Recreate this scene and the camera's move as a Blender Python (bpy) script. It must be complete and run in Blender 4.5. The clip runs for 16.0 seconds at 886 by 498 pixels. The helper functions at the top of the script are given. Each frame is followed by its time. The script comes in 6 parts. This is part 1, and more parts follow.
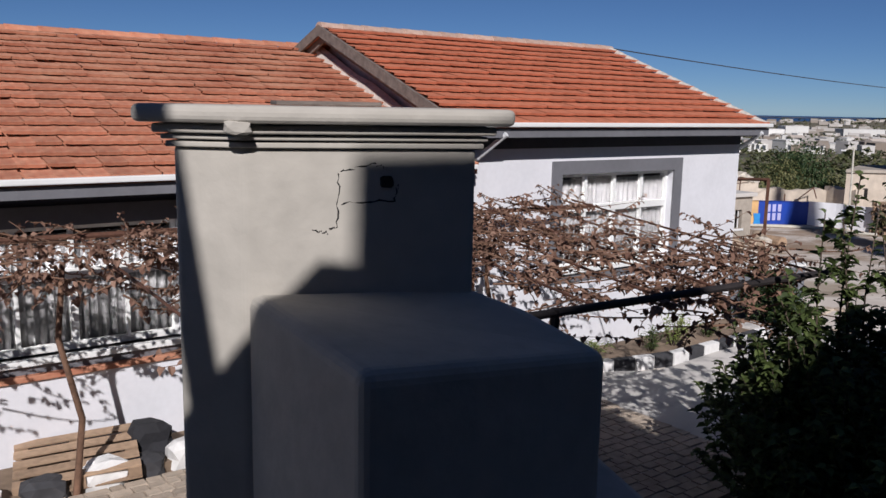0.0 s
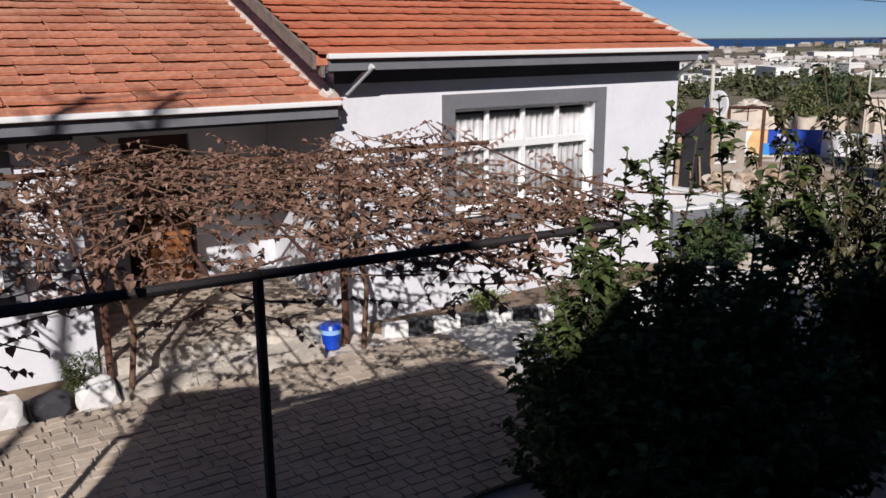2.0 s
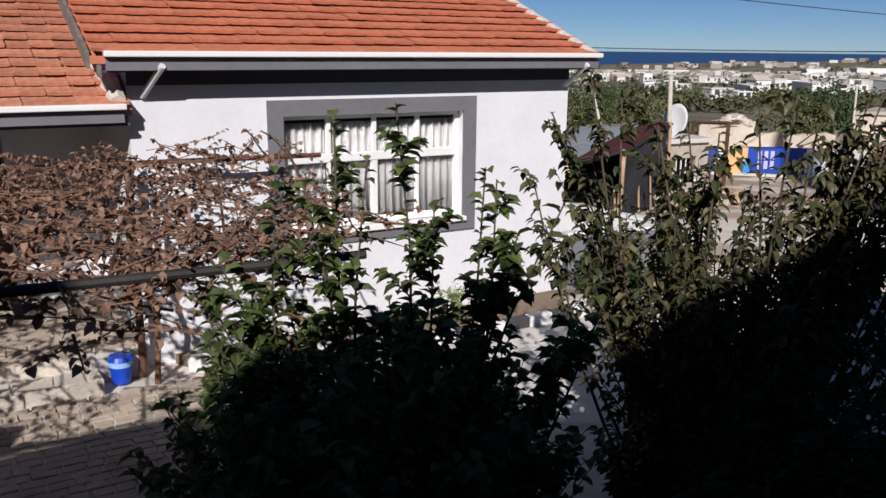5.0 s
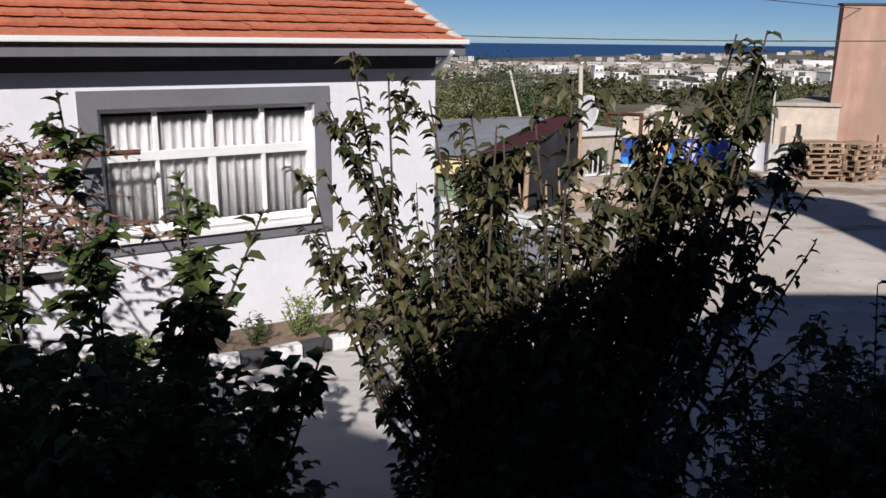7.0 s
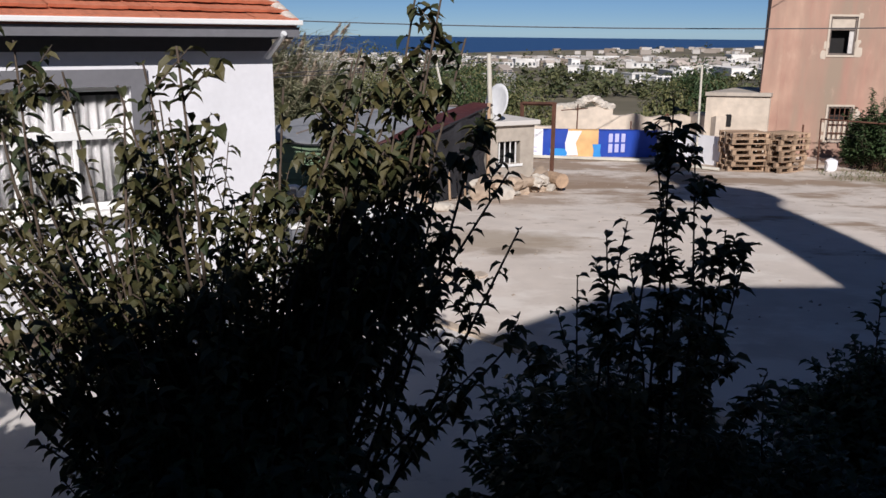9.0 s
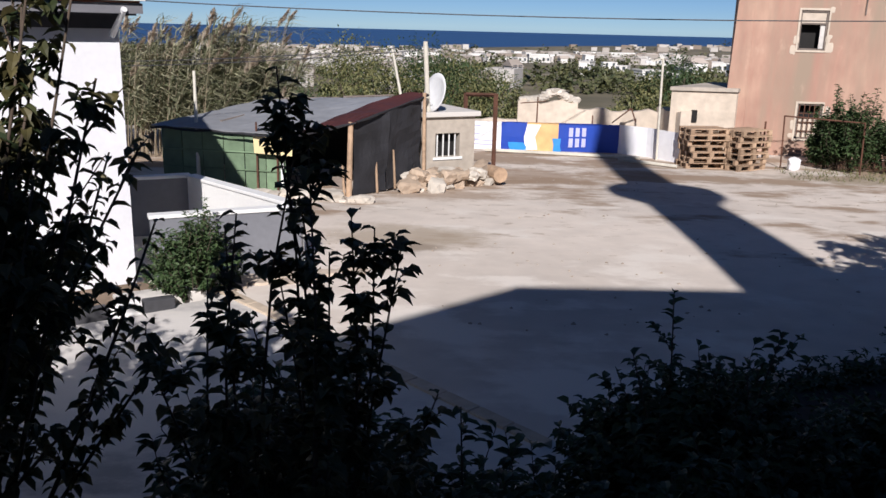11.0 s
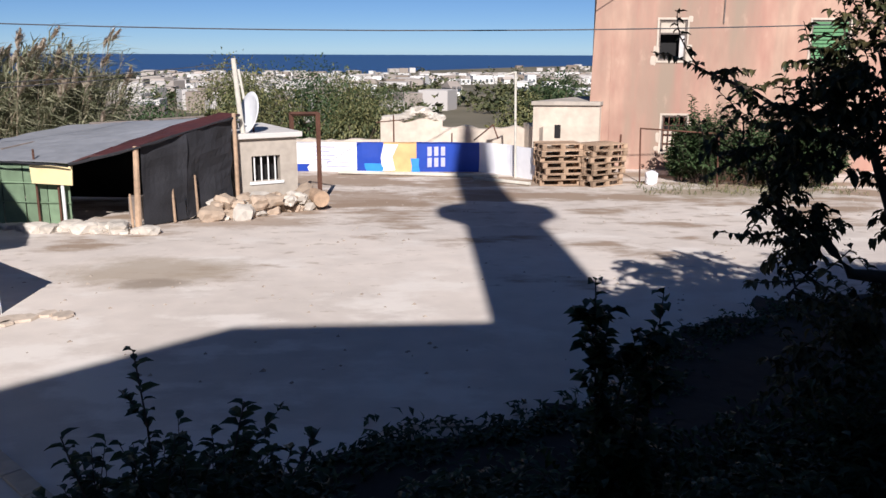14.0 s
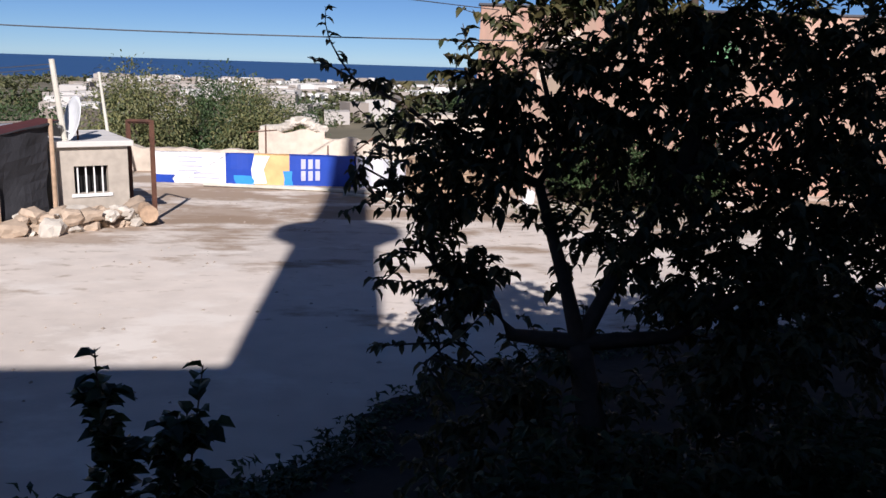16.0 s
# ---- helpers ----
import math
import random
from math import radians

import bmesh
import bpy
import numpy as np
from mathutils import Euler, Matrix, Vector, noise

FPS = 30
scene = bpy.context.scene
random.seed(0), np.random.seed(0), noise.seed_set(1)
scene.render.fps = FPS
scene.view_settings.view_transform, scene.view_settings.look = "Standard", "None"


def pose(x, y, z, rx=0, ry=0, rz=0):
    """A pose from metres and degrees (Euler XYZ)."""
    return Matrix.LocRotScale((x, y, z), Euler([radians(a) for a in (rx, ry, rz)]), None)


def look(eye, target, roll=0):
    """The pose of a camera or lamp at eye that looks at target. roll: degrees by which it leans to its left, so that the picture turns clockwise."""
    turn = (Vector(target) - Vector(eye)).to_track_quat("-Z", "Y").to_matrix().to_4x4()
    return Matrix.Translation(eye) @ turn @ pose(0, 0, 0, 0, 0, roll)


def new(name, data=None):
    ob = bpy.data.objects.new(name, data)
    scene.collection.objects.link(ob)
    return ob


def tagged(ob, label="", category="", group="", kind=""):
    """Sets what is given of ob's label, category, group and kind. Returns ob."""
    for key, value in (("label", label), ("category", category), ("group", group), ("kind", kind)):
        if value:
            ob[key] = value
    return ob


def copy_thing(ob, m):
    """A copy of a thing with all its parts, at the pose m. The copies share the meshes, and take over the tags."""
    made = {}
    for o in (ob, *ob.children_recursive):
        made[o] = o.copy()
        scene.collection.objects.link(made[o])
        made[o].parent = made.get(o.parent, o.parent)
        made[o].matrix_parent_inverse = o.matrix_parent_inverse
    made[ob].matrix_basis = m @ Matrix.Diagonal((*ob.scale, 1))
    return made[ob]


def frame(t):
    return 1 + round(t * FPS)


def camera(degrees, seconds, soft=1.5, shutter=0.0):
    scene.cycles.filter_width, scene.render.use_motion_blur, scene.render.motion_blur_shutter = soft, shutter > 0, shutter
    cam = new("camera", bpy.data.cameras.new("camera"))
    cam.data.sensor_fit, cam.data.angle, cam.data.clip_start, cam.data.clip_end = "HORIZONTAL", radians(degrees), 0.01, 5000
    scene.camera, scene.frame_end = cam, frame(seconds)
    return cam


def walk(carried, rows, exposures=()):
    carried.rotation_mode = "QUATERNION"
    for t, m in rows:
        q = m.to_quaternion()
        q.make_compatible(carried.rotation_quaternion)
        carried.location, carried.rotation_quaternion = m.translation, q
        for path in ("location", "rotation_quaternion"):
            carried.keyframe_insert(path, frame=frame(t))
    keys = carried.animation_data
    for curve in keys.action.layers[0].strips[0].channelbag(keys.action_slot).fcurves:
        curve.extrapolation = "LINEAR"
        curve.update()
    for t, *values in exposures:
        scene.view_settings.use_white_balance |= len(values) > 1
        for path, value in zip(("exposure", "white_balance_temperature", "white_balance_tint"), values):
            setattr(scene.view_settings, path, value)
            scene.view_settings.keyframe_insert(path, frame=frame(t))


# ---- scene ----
cam = camera(55.3, 16.0)
PATH = [
    (0, (0.269, 0.706, 3.645), (0.283, 2.678, 3.309), 1.1),
    (0.5, (0.916, 0.974, 3.641), (0.903, 2.939, 3.27), 0.6),
    (1, (1.537, 1.229, 3.64), (1.495, 3.183, 3.214), -0.2),
    (1.5, (2.056, 1.426, 3.637), (1.972, 3.369, 3.173), -0.5),
    (2, (2.48, 1.591, 3.628), (2.364, 3.526, 3.139), -0.4),
    (2.5, (2.844, 1.751, 3.617), (2.699, 3.683, 3.121), -0.2),
    (3, (3.208, 1.964, 3.603), (3.047, 3.896, 3.111), -0.0),
    (5.5, (5.134, 3.278, 3.509), (4.936, 5.213, 3.042), 0.6),
    (6, (5.418, 3.537, 3.492), (5.258, 5.473, 3.019), 0.6),
    (6.5, (5.664, 3.768, 3.477), (5.523, 5.705, 3.0), 0.7),
    (7, (5.942, 3.989, 3.46), (5.847, 5.927, 2.976), 0.6),
    (7.5, (6.319, 4.171, 3.438), (6.259, 6.109, 2.948), 0.5),
    (8.5, (7.201, 4.472, 3.367), (7.145, 6.409, 2.869), 0.4),
    (9.5, (8.062, 4.663, 3.299), (8.007, 6.6, 2.803), 1.0),
    (10.2, (8.68, 4.877, 3.269), (8.574, 6.808, 2.758), 1.6),
    (12.3, (10.571, 5.977, 3.099), (10.535, 7.914, 2.604), 1.0),
    (12.5, (10.743, 6.054, 3.091), (10.708, 7.993, 2.601), 1.0),
    (13, (11.201, 6.232, 3.068), (11.192, 8.174, 2.59), 1.0),
    (13.5, (11.649, 6.371, 3.049), (11.656, 8.315, 2.581), 0.5),
    (14, (12.173, 6.588, 3.037), (12.192, 8.535, 2.58), 0.2),
    (14.5, (12.731, 6.848, 3.031), (12.747, 8.797, 2.583), 0.3),
    (15, (13.313, 7.141, 3.033), (13.339, 9.093, 2.6), 1.1),
    (15.5, (13.894, 7.448, 3.033), (13.948, 9.401, 2.606), 1.1),
    (16, (14.464, 7.749, 3.023), (14.581, 9.699, 2.593), 1.8),
]
EXPOSURES = [(0, -0.20, 6000, 12), (1.5, -0.05, 6150, 12), (3.2, 0.0, 6200, 12), (5.5, 0.0, 6150, 12), (9.0, 0.0, 6150, 12), (12.5, 0.42, 6150, 12), (16.0, 0.42, 6100, 14)]
walk(cam, [(t, look(eye, target, roll)) for t, eye, target, roll in PATH], EXPOSURES)

# ---- world, sun and exposure ----
SUN_TURN, SUN_HEIGHT = 1.5, 33.0          # the shadows run along +y, a little towards -x
world = bpy.data.worlds.new("sky")
scene.world = world
world.use_nodes = True
wt = world.node_tree
sky = wt.nodes.new("ShaderNodeTexSky")
sky.sky_type = "NISHITA"
sky.sun_disc = False
sky.sun_elevation = radians(SUN_HEIGHT)
sky.sun_rotation = radians(180.0 + SUN_TURN)
sky.altitude, sky.air_density, sky.dust_density, sky.ozone_density = 5000.0, 1.0, 0.0, 6.5
wt.links.new(sky.outputs[0], wt.nodes["Background"].inputs[0])
wt.nodes["Background"].inputs[1].default_value = 0.05
sun_data = bpy.data.lights.new("sun", "SUN")
sun_data.energy, sun_data.angle, sun_data.color = 5.0, radians(0.55), (1.0, 0.928, 0.86)
sun = new("sun", sun_data)
sun.matrix_world = pose(0, 0, 30, 90 - SUN_HEIGHT, 0, SUN_TURN)


# ---- materials ----
def mat(name, col, rough=0.8, scale=8.0, var=0.25, bump=0.25, col2=None, metal=0.0, rand=0.0, big=0.6, spec=0.5, stretch=(1, 1, 1)):
    """A procedural surface with grain and larger stains; rand varies it from object to object."""
    m = bpy.data.materials.new(name)
    m.use_nodes = True
    nt = m.node_tree
    b = nt.nodes["Principled BSDF"]
    b.inputs["Roughness"].default_value = rough
    b.inputs["Metallic"].default_value = metal
    b.inputs["Specular IOR Level"].default_value = spec
    tc = nt.nodes.new("ShaderNodeTexCoord")
    mp = nt.nodes.new("ShaderNodeMapping")
    mp.inputs["Scale"].default_value = stretch
    nt.links.new(tc.outputs["Object"], mp.inputs["Vector"])
    fine = nt.nodes.new("ShaderNodeTexNoise")
    fine.inputs["Scale"].default_value, fine.inputs["Detail"].default_value = scale, 6
    large = nt.nodes.new("ShaderNodeTexNoise")
    large.inputs["Scale"].default_value, large.inputs["Detail"].default_value = scale * 0.11, 3
    for n in (fine, large):
        nt.links.new(mp.outputs[0], n.inputs["Vector"])
    c = np.array(col)
    dark = c * (1 - var)
    light = np.minimum(c * (1 + var), 0.95) if col2 is None else np.array(col2)
    ramp = nt.nodes.new("ShaderNodeValToRGB")
    ramp.color_ramp.elements[0].position, ramp.color_ramp.elements[1].position = 0.32, 0.68
    ramp.color_ramp.elements[0].color = (*dark, 1)
    ramp.color_ramp.elements[1].color = (*light, 1)
    mixf = nt.nodes.new("ShaderNodeMix")
    mixf.inputs[0].default_value = big
    nt.links.new(fine.outputs["Fac"], mixf.inputs[2])
    nt.links.new(large.outputs["Fac"], mixf.inputs[3])
    nt.links.new(mixf.outputs[0], ramp.inputs[0])
    out = ramp.outputs[0]
    if rand:
        info = nt.nodes.new("ShaderNodeObjectInfo")
        mr = nt.nodes.new("ShaderNodeMapRange")
        mr.inputs[3].default_value, mr.inputs[4].default_value = 1 - rand, 1 + rand
        nt.links.new(info.outputs["Random"], mr.inputs[0])
        hsv = nt.nodes.new("ShaderNodeHueSaturation")
        nt.links.new(mr.outputs[0], hsv.inputs["Value"])
        nt.links.new(out, hsv.inputs["Color"])
        out = hsv.outputs[0]
    nt.links.new(out, b.inputs["Base Color"])
    if bump:
        bp = nt.nodes.new("ShaderNodeBump")
        bp.inputs["Strength"].default_value, bp.inputs["Distance"].default_value = bump, 0.02
        nt.links.new(fine.outputs["Fac"], bp.inputs["Height"])
        nt.links.new(bp.outputs[0], b.inputs["Normal"])
    return m


def leaf_mat(name, col, col2, rough=0.55):
    """Leaves: each one its own shade, a little light passing through."""
    m = bpy.data.materials.new(name)
    m.use_nodes = True
    nt = m.node_tree
    b = nt.nodes["Principled BSDF"]
    b.inputs["Roughness"].default_value = rough
    geo = nt.nodes.new("ShaderNodeNewGeometry")
    ramp = nt.nodes.new("ShaderNodeValToRGB")
    ramp.color_ramp.elements[0].color, ramp.color_ramp.elements[1].color = (*col, 1), (*col2, 1)
    nt.links.new(geo.outputs["Random Per Island"], ramp.inputs[0])
    nt.links.new(ramp.outputs[0], b.inputs["Base Color"])
    tr = nt.nodes.new("ShaderNodeBsdfTranslucent")
    nt.links.new(ramp.outputs[0], tr.inputs["Color"])
    mx = nt.nodes.new("ShaderNodeMixShader")
    mx.inputs[0].default_value = 0.22
    nt.links.new(b.outputs[0], mx.inputs[1])
    nt.links.new(tr.outputs[0], mx.inputs[2])
    nt.links.new(mx.outputs[0], nt.nodes["Material Output"].inputs[0])
    return m


WHITE_WALL = mat("white_plaster", (0.74, 0.74, 0.77), 0.9, 14, 0.06, 0.15)
WHITE_PAINT = mat("white_paint", (0.82, 0.82, 0.80), 0.45, 20, 0.05, 0.05)
GREY_PAINT = mat("grey_paint", (0.16, 0.16, 0.175), 0.75, 12, 0.12, 0.12)
GREY_WALL = mat("grey_wall_paint", (0.175, 0.18, 0.20), 0.85, 12, 0.12, 0.15)
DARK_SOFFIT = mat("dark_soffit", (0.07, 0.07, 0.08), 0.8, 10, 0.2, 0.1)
TILE = mat("terracotta_tile", (0.57, 0.195, 0.105), 0.8, 9, 0.2, 0.3, rand=0.08)
TILE_OLD = mat("weathered_tile", (0.60, 0.205, 0.115), 0.88, 15, 0.26, 0.4, col2=(0.64, 0.33, 0.205), rand=0.16)
TILE_RIDGE = mat("mortared_ridge_tile", (0.52, 0.30, 0.21), 0.9, 12, 0.3, 0.4, col2=(0.62, 0.50, 0.42), rand=0.15)
MORTAR = mat("pale_mortar", (0.58, 0.53, 0.47), 0.95, 18, 0.3, 0.5)
OLD_WOOD = mat("weathered_timber", (0.17, 0.14, 0.12), 0.9, 16, 0.4, 0.4, stretch=(1, 6, 6))
BROWN_WOOD = mat("brown_wood", (0.34, 0.13, 0.045), 0.6, 12, 0.35, 0.2, stretch=(6, 6, 1))
PALE_WOOD = mat("pale_pallet_wood", (0.34, 0.235, 0.155), 0.9, 14, 0.35, 0.3, rand=0.3)
DARK_WOOD = mat("dark_door_wood", (0.07, 0.032, 0.02), 0.6, 12, 0.35, 0.2, stretch=(6, 6, 1))
RUST = mat("rusty_steel", (0.12, 0.055, 0.035), 0.85, 30, 0.45, 0.35, metal=0.2)
BLACK_STEEL = mat("dark_steel", (0.025, 0.02, 0.02), 0.7, 25, 0.4, 0.2)
# for the unseen building; dark only to hold down bounced fill light
BUILDING = mat("bounce_cutting_render", (0.10, 0.088, 0.075), 0.95, 5, 0.3, 0.4)
# walkway concrete, darkened so it throws less light into the shade
WALKWAY = mat("bounce_cutting_concrete", (0.10, 0.095, 0.09), 0.95, 5, 0.3, 0.4)
PILLAR = mat("aged_render", (0.44, 0.41, 0.36), 0.92, 9, 0.16, 0.35)
SAND = mat("pale_sandy_ground", (0.62, 0.55, 0.48), 0.97, 2.2, 0.16, 0.5, big=0.6)


def add_patches(m, col, scale, edge, y_from, y_to, stretch, soft=0.09):
    """Brown dirt patches over a ground material, more of them towards y_to."""
    nt = m.node_tree
    b = nt.nodes["Principled BSDF"]
    src = b.inputs["Base Color"].links[0].from_socket
    tc = nt.nodes.new("ShaderNodeTexCoord")
    mp = nt.nodes.new("ShaderNodeMapping")
    mp.inputs["Scale"].default_value = stretch
    nt.links.new(tc.outputs["Object"], mp.inputs["Vector"])
    n = nt.nodes.new("ShaderNodeTexNoise")
    n.inputs["Scale"].default_value, n.inputs["Detail"].default_value, n.inputs["Roughness"].default_value = scale, 9, 0.62
    nt.links.new(mp.outputs[0], n.inputs["Vector"])
    sep = nt.nodes.new("ShaderNodeSeparateXYZ")
    nt.links.new(tc.outputs["Object"], sep.inputs[0])
    mr = nt.nodes.new("ShaderNodeMapRange")
    mr.inputs[1].default_value, mr.inputs[2].default_value, mr.inputs[3].default_value, mr.inputs[4].default_value = y_from, y_to, -0.14, 0.10
    nt.links.new(sep.outputs[1], mr.inputs[0])
    add = nt.nodes.new("ShaderNodeMath")
    nt.links.new(n.outputs["Fac"], add.inputs[0])
    nt.links.new(mr.outputs[0], add.inputs[1])
    step = nt.nodes.new("ShaderNodeMapRange")
    step.inputs[1].default_value, step.inputs[2].default_value = edge, edge + soft
    nt.links.new(add.outputs[0], step.inputs[0])
    mx = nt.nodes.new("ShaderNodeMix")
    mx.data_type = "RGBA"
    nt.links.new(step.outputs[0], mx.inputs[0])
    nt.links.new(src, mx.inputs[6])
    mx.inputs[7].default_value = (*col, 1)
    nt.links.new(mx.outputs[2], b.inputs["Base Color"])


def add_stain(m, col, cx, cy, rx, ry, strength=0.85, rough=0.5):
    """One ragged stain of the ground material about (cx, cy)."""
    nt = m.node_tree
    b = nt.nodes["Principled BSDF"]
    src = b.inputs["Base Color"].links[0].from_socket
    tc = nt.nodes.new("ShaderNodeTexCoord")
    mp = nt.nodes.new("ShaderNodeMapping")
    mp.inputs["Location"].default_value = (-cx / rx, -cy / ry, 0)
    mp.inputs["Scale"].default_value = (1 / rx, 1 / ry, 0)
    nt.links.new(tc.outputs["Object"], mp.inputs["Vector"])
    ln = nt.nodes.new("ShaderNodeVectorMath")
    ln.operation = "LENGTH"
    nt.links.new(mp.outputs[0], ln.inputs[0])
    n = nt.nodes.new("ShaderNodeTexNoise")
    n.inputs["Scale"].default_value, n.inputs["Detail"].default_value, n.inputs["Roughness"].default_value = 1.7, 9, 0.7
    nt.links.new(tc.outputs["Object"], n.inputs["Vector"])
    add = nt.nodes.new("ShaderNodeMath")
    add.operation = "MULTIPLY_ADD"
    nt.links.new(n.outputs["Fac"], add.inputs[0])
    add.inputs[1].default_value = rough * 3
    nt.links.new(ln.outputs["Value"], add.inputs[2])
    fade = nt.nodes.new("ShaderNodeMapRange")
    fade.inputs[1].default_value, fade.inputs[2].default_value = 1.0 + rough * 1.5 + 0.12, 0.55 + rough * 1.5
    fade.inputs[3].default_value, fade.inputs[4].default_value = 0.0, strength
    nt.links.new(add.outputs[0], fade.inputs[0])
    mx = nt.nodes.new("ShaderNodeMix")
    mx.data_type = "RGBA"
    nt.links.new(fade.outputs[0], mx.inputs[0])
    nt.links.new(src, mx.inputs[6])
    mx.inputs[7].default_value = (*col, 1)
    nt.links.new(mx.outputs[2], b.inputs["Base Color"])


CONCRETE = mat("worn_concrete", (0.44, 0.42, 0.40), 0.93, 3.5, 0.25, 0.4, big=0.7)
EDGE_STONE = mat("ochre_edging", (0.50, 0.41, 0.31), 0.9, 8, 0.25, 0.4, rand=0.15)
PAVER = mat("paving_stone", (0.46, 0.38, 0.30), 0.9, 10, 0.28, 0.4, rand=0.2)
# bed earth taken near black: its colour carries deep shade
SHADE_SOIL = mat("shade_dark_soil", (0.03, 0.024, 0.018), 1.0, 6, 0.4, 0.6)
BED_SOIL = mat("dry_bed_soil", (0.20, 0.145, 0.10), 1.0, 10, 0.35, 0.6)
CRUMB = mat("sandy_pebble", (0.34, 0.285, 0.23), 0.95, 9, 0.3, 0.3)
RUBBLE = mat("brown_rubble_stone", (0.40, 0.31, 0.23), 0.95, 7, 0.35, 0.6, rand=0.25)
STONE = mat("limestone", (0.54, 0.49, 0.42), 0.92, 7, 0.28, 0.5, rand=0.16)
PINK = mat("faded_pink_plaster", (0.47, 0.262, 0.20), 0.93, 3.2, 0.28, 0.4, col2=(0.53, 0.36, 0.265), big=0.45, stretch=(1, 1, 0.4))
RUIN = mat("old_lime_wall", (0.56, 0.48, 0.39), 0.95, 4, 0.28, 0.5)
KERB_WHITE = mat("kerb_white", (0.76, 0.75, 0.73), 0.8, 14, 0.16, 0.3)
KERB_BLACK = mat("kerb_black", (0.05, 0.05, 0.055), 0.8, 14, 0.3, 0.3)
BLUE_PLASTIC = mat("blue_plastic", (0.01, 0.06, 0.50), 0.35, 10, 0.1, 0.0)
PALE_BLUE = mat("pale_blue_plastic", (0.30, 0.50, 0.85), 0.35, 10, 0.1, 0.0)
BANNER_WHITE = mat("banner_white", (0.80, 0.80, 0.82), 0.5, 5, 0.08, 0.2)
BANNER_BLUE = mat("banner_blue", (0.008, 0.05, 0.36), 0.5, 5, 0.15, 0.2)
BANNER_SKY = mat("banner_light_blue", (0.03, 0.25, 0.62), 0.5, 5, 0.15, 0.2)
BANNER_SAND = mat("banner_sand", (0.75, 0.46, 0.20), 0.5, 4, 0.25, 0.2)
BANNER_LILAC = mat("banner_lilac", (0.45, 0.45, 0.72), 0.5, 5, 0.15, 0.2)
GREEN_SHEET = mat("green_sheet", (0.13, 0.19, 0.115), 0.7, 5, 0.4, 0.25, rand=0.2)
TIN = mat("grey_tin_roof", (0.30, 0.31, 0.33), 0.55, 6, 0.18, 0.15, metal=0.25)
RED_TARP = mat("red_brown_tarp", (0.055, 0.014, 0.014), 0.7, 8, 0.35, 0.3)
BLACK_NET = mat("black_shade_net", (0.018, 0.018, 0.022), 0.85, 30, 0.4, 0.3)
CREAM = mat("cream_board", (0.72, 0.60, 0.33), 0.8, 8, 0.12, 0.15)
HUT = mat("hut_plaster", (0.42, 0.37, 0.31), 0.93, 6, 0.25, 0.4)
# near black, painted in for the shade inside rooms, holes and cracks
VOID = mat("unlit_black", (0.012, 0.011, 0.011), 0.9, 6, 0.2, 0.0)
TOWN_WHITE = mat("town_white", (0.70, 0.68, 0.64), 0.9, 0.6, 0.08, 0.0, rand=0.16)
TOWN_FAR = leaf_mat("town_mixed_walls", (0.30, 0.24, 0.19), (0.74, 0.71, 0.67), 0.9)
TOWN_ROOF = mat("town_roof", (0.42, 0.36, 0.31), 0.9, 0.6, 0.15, 0.0, rand=0.3)
TOWN_GLASS = mat("town_window", (0.06, 0.07, 0.08), 0.4, 2, 0.1, 0.0)
CURTAIN = mat("lace_curtain", (0.36, 0.355, 0.36), 0.95, 40, 0.12, 0.2)
BARK = mat("bark", (0.075, 0.055, 0.04), 0.95, 20, 0.4, 0.5)
VINE_BARK = mat("vine_bark", (0.17, 0.095, 0.06), 0.95, 20, 0.4, 0.5)
REED_CANE = mat("dry_cane", (0.27, 0.22, 0.15), 0.9, 12, 0.3, 0.2)
WIRE = mat("cable", (0.05, 0.05, 0.055), 0.6, 10, 0.1, 0.0)
POLE = mat("pale_pole", (0.58, 0.55, 0.47), 0.85, 9, 0.2, 0.2)
DISH = mat("dish_white", (0.66, 0.67, 0.68), 0.5, 9, 0.08, 0.0)
SHUTTER_GREEN = mat("shutter_green", (0.10, 0.25, 0.11), 0.6, 9, 0.2, 0.1)
LAND = mat("scrubland", (0.085, 0.085, 0.045), 1.0, 0.05, 0.45, 0.0, col2=(0.24, 0.20, 0.13), big=0.4)
LEAF_CITRUS = leaf_mat("citrus_leaf", (0.028, 0.045, 0.014), (0.12, 0.16, 0.045))
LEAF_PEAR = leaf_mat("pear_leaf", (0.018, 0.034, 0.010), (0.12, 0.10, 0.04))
# leaf green lowered towards black, with the bed's shade in the colour
LEAF_SHADE = leaf_mat("shade_dark_leaf", (0.015, 0.03, 0.010), (0.045, 0.07, 0.02))
LEAF_OLEANDER = leaf_mat("oleander_leaf", (0.03, 0.062, 0.02), (0.085, 0.13, 0.05))
LEAF_DRY = leaf_mat("dry_vine_leaf", (0.15, 0.075, 0.05), (0.34, 0.21, 0.15), 0.85)
LEAF_REED = leaf_mat("reed_leaf", (0.13, 0.15, 0.075), (0.42, 0.40, 0.27), 0.7)
LEAF_PLUME = leaf_mat("reed_plume", (0.40, 0.32, 0.24), (0.60, 0.52, 0.42), 0.9)
LEAF_SCRUB = leaf_mat("scrub_leaf", (0.065, 0.09, 0.035), (0.26, 0.245, 0.10))
LEAF_FAR = leaf_mat("far_leaf", (0.055, 0.07, 0.03), (0.14, 0.14, 0.06))
LEAF_YUCCA = leaf_mat("light_leaf", (0.16, 0.22, 0.05), (0.32, 0.36, 0.12))

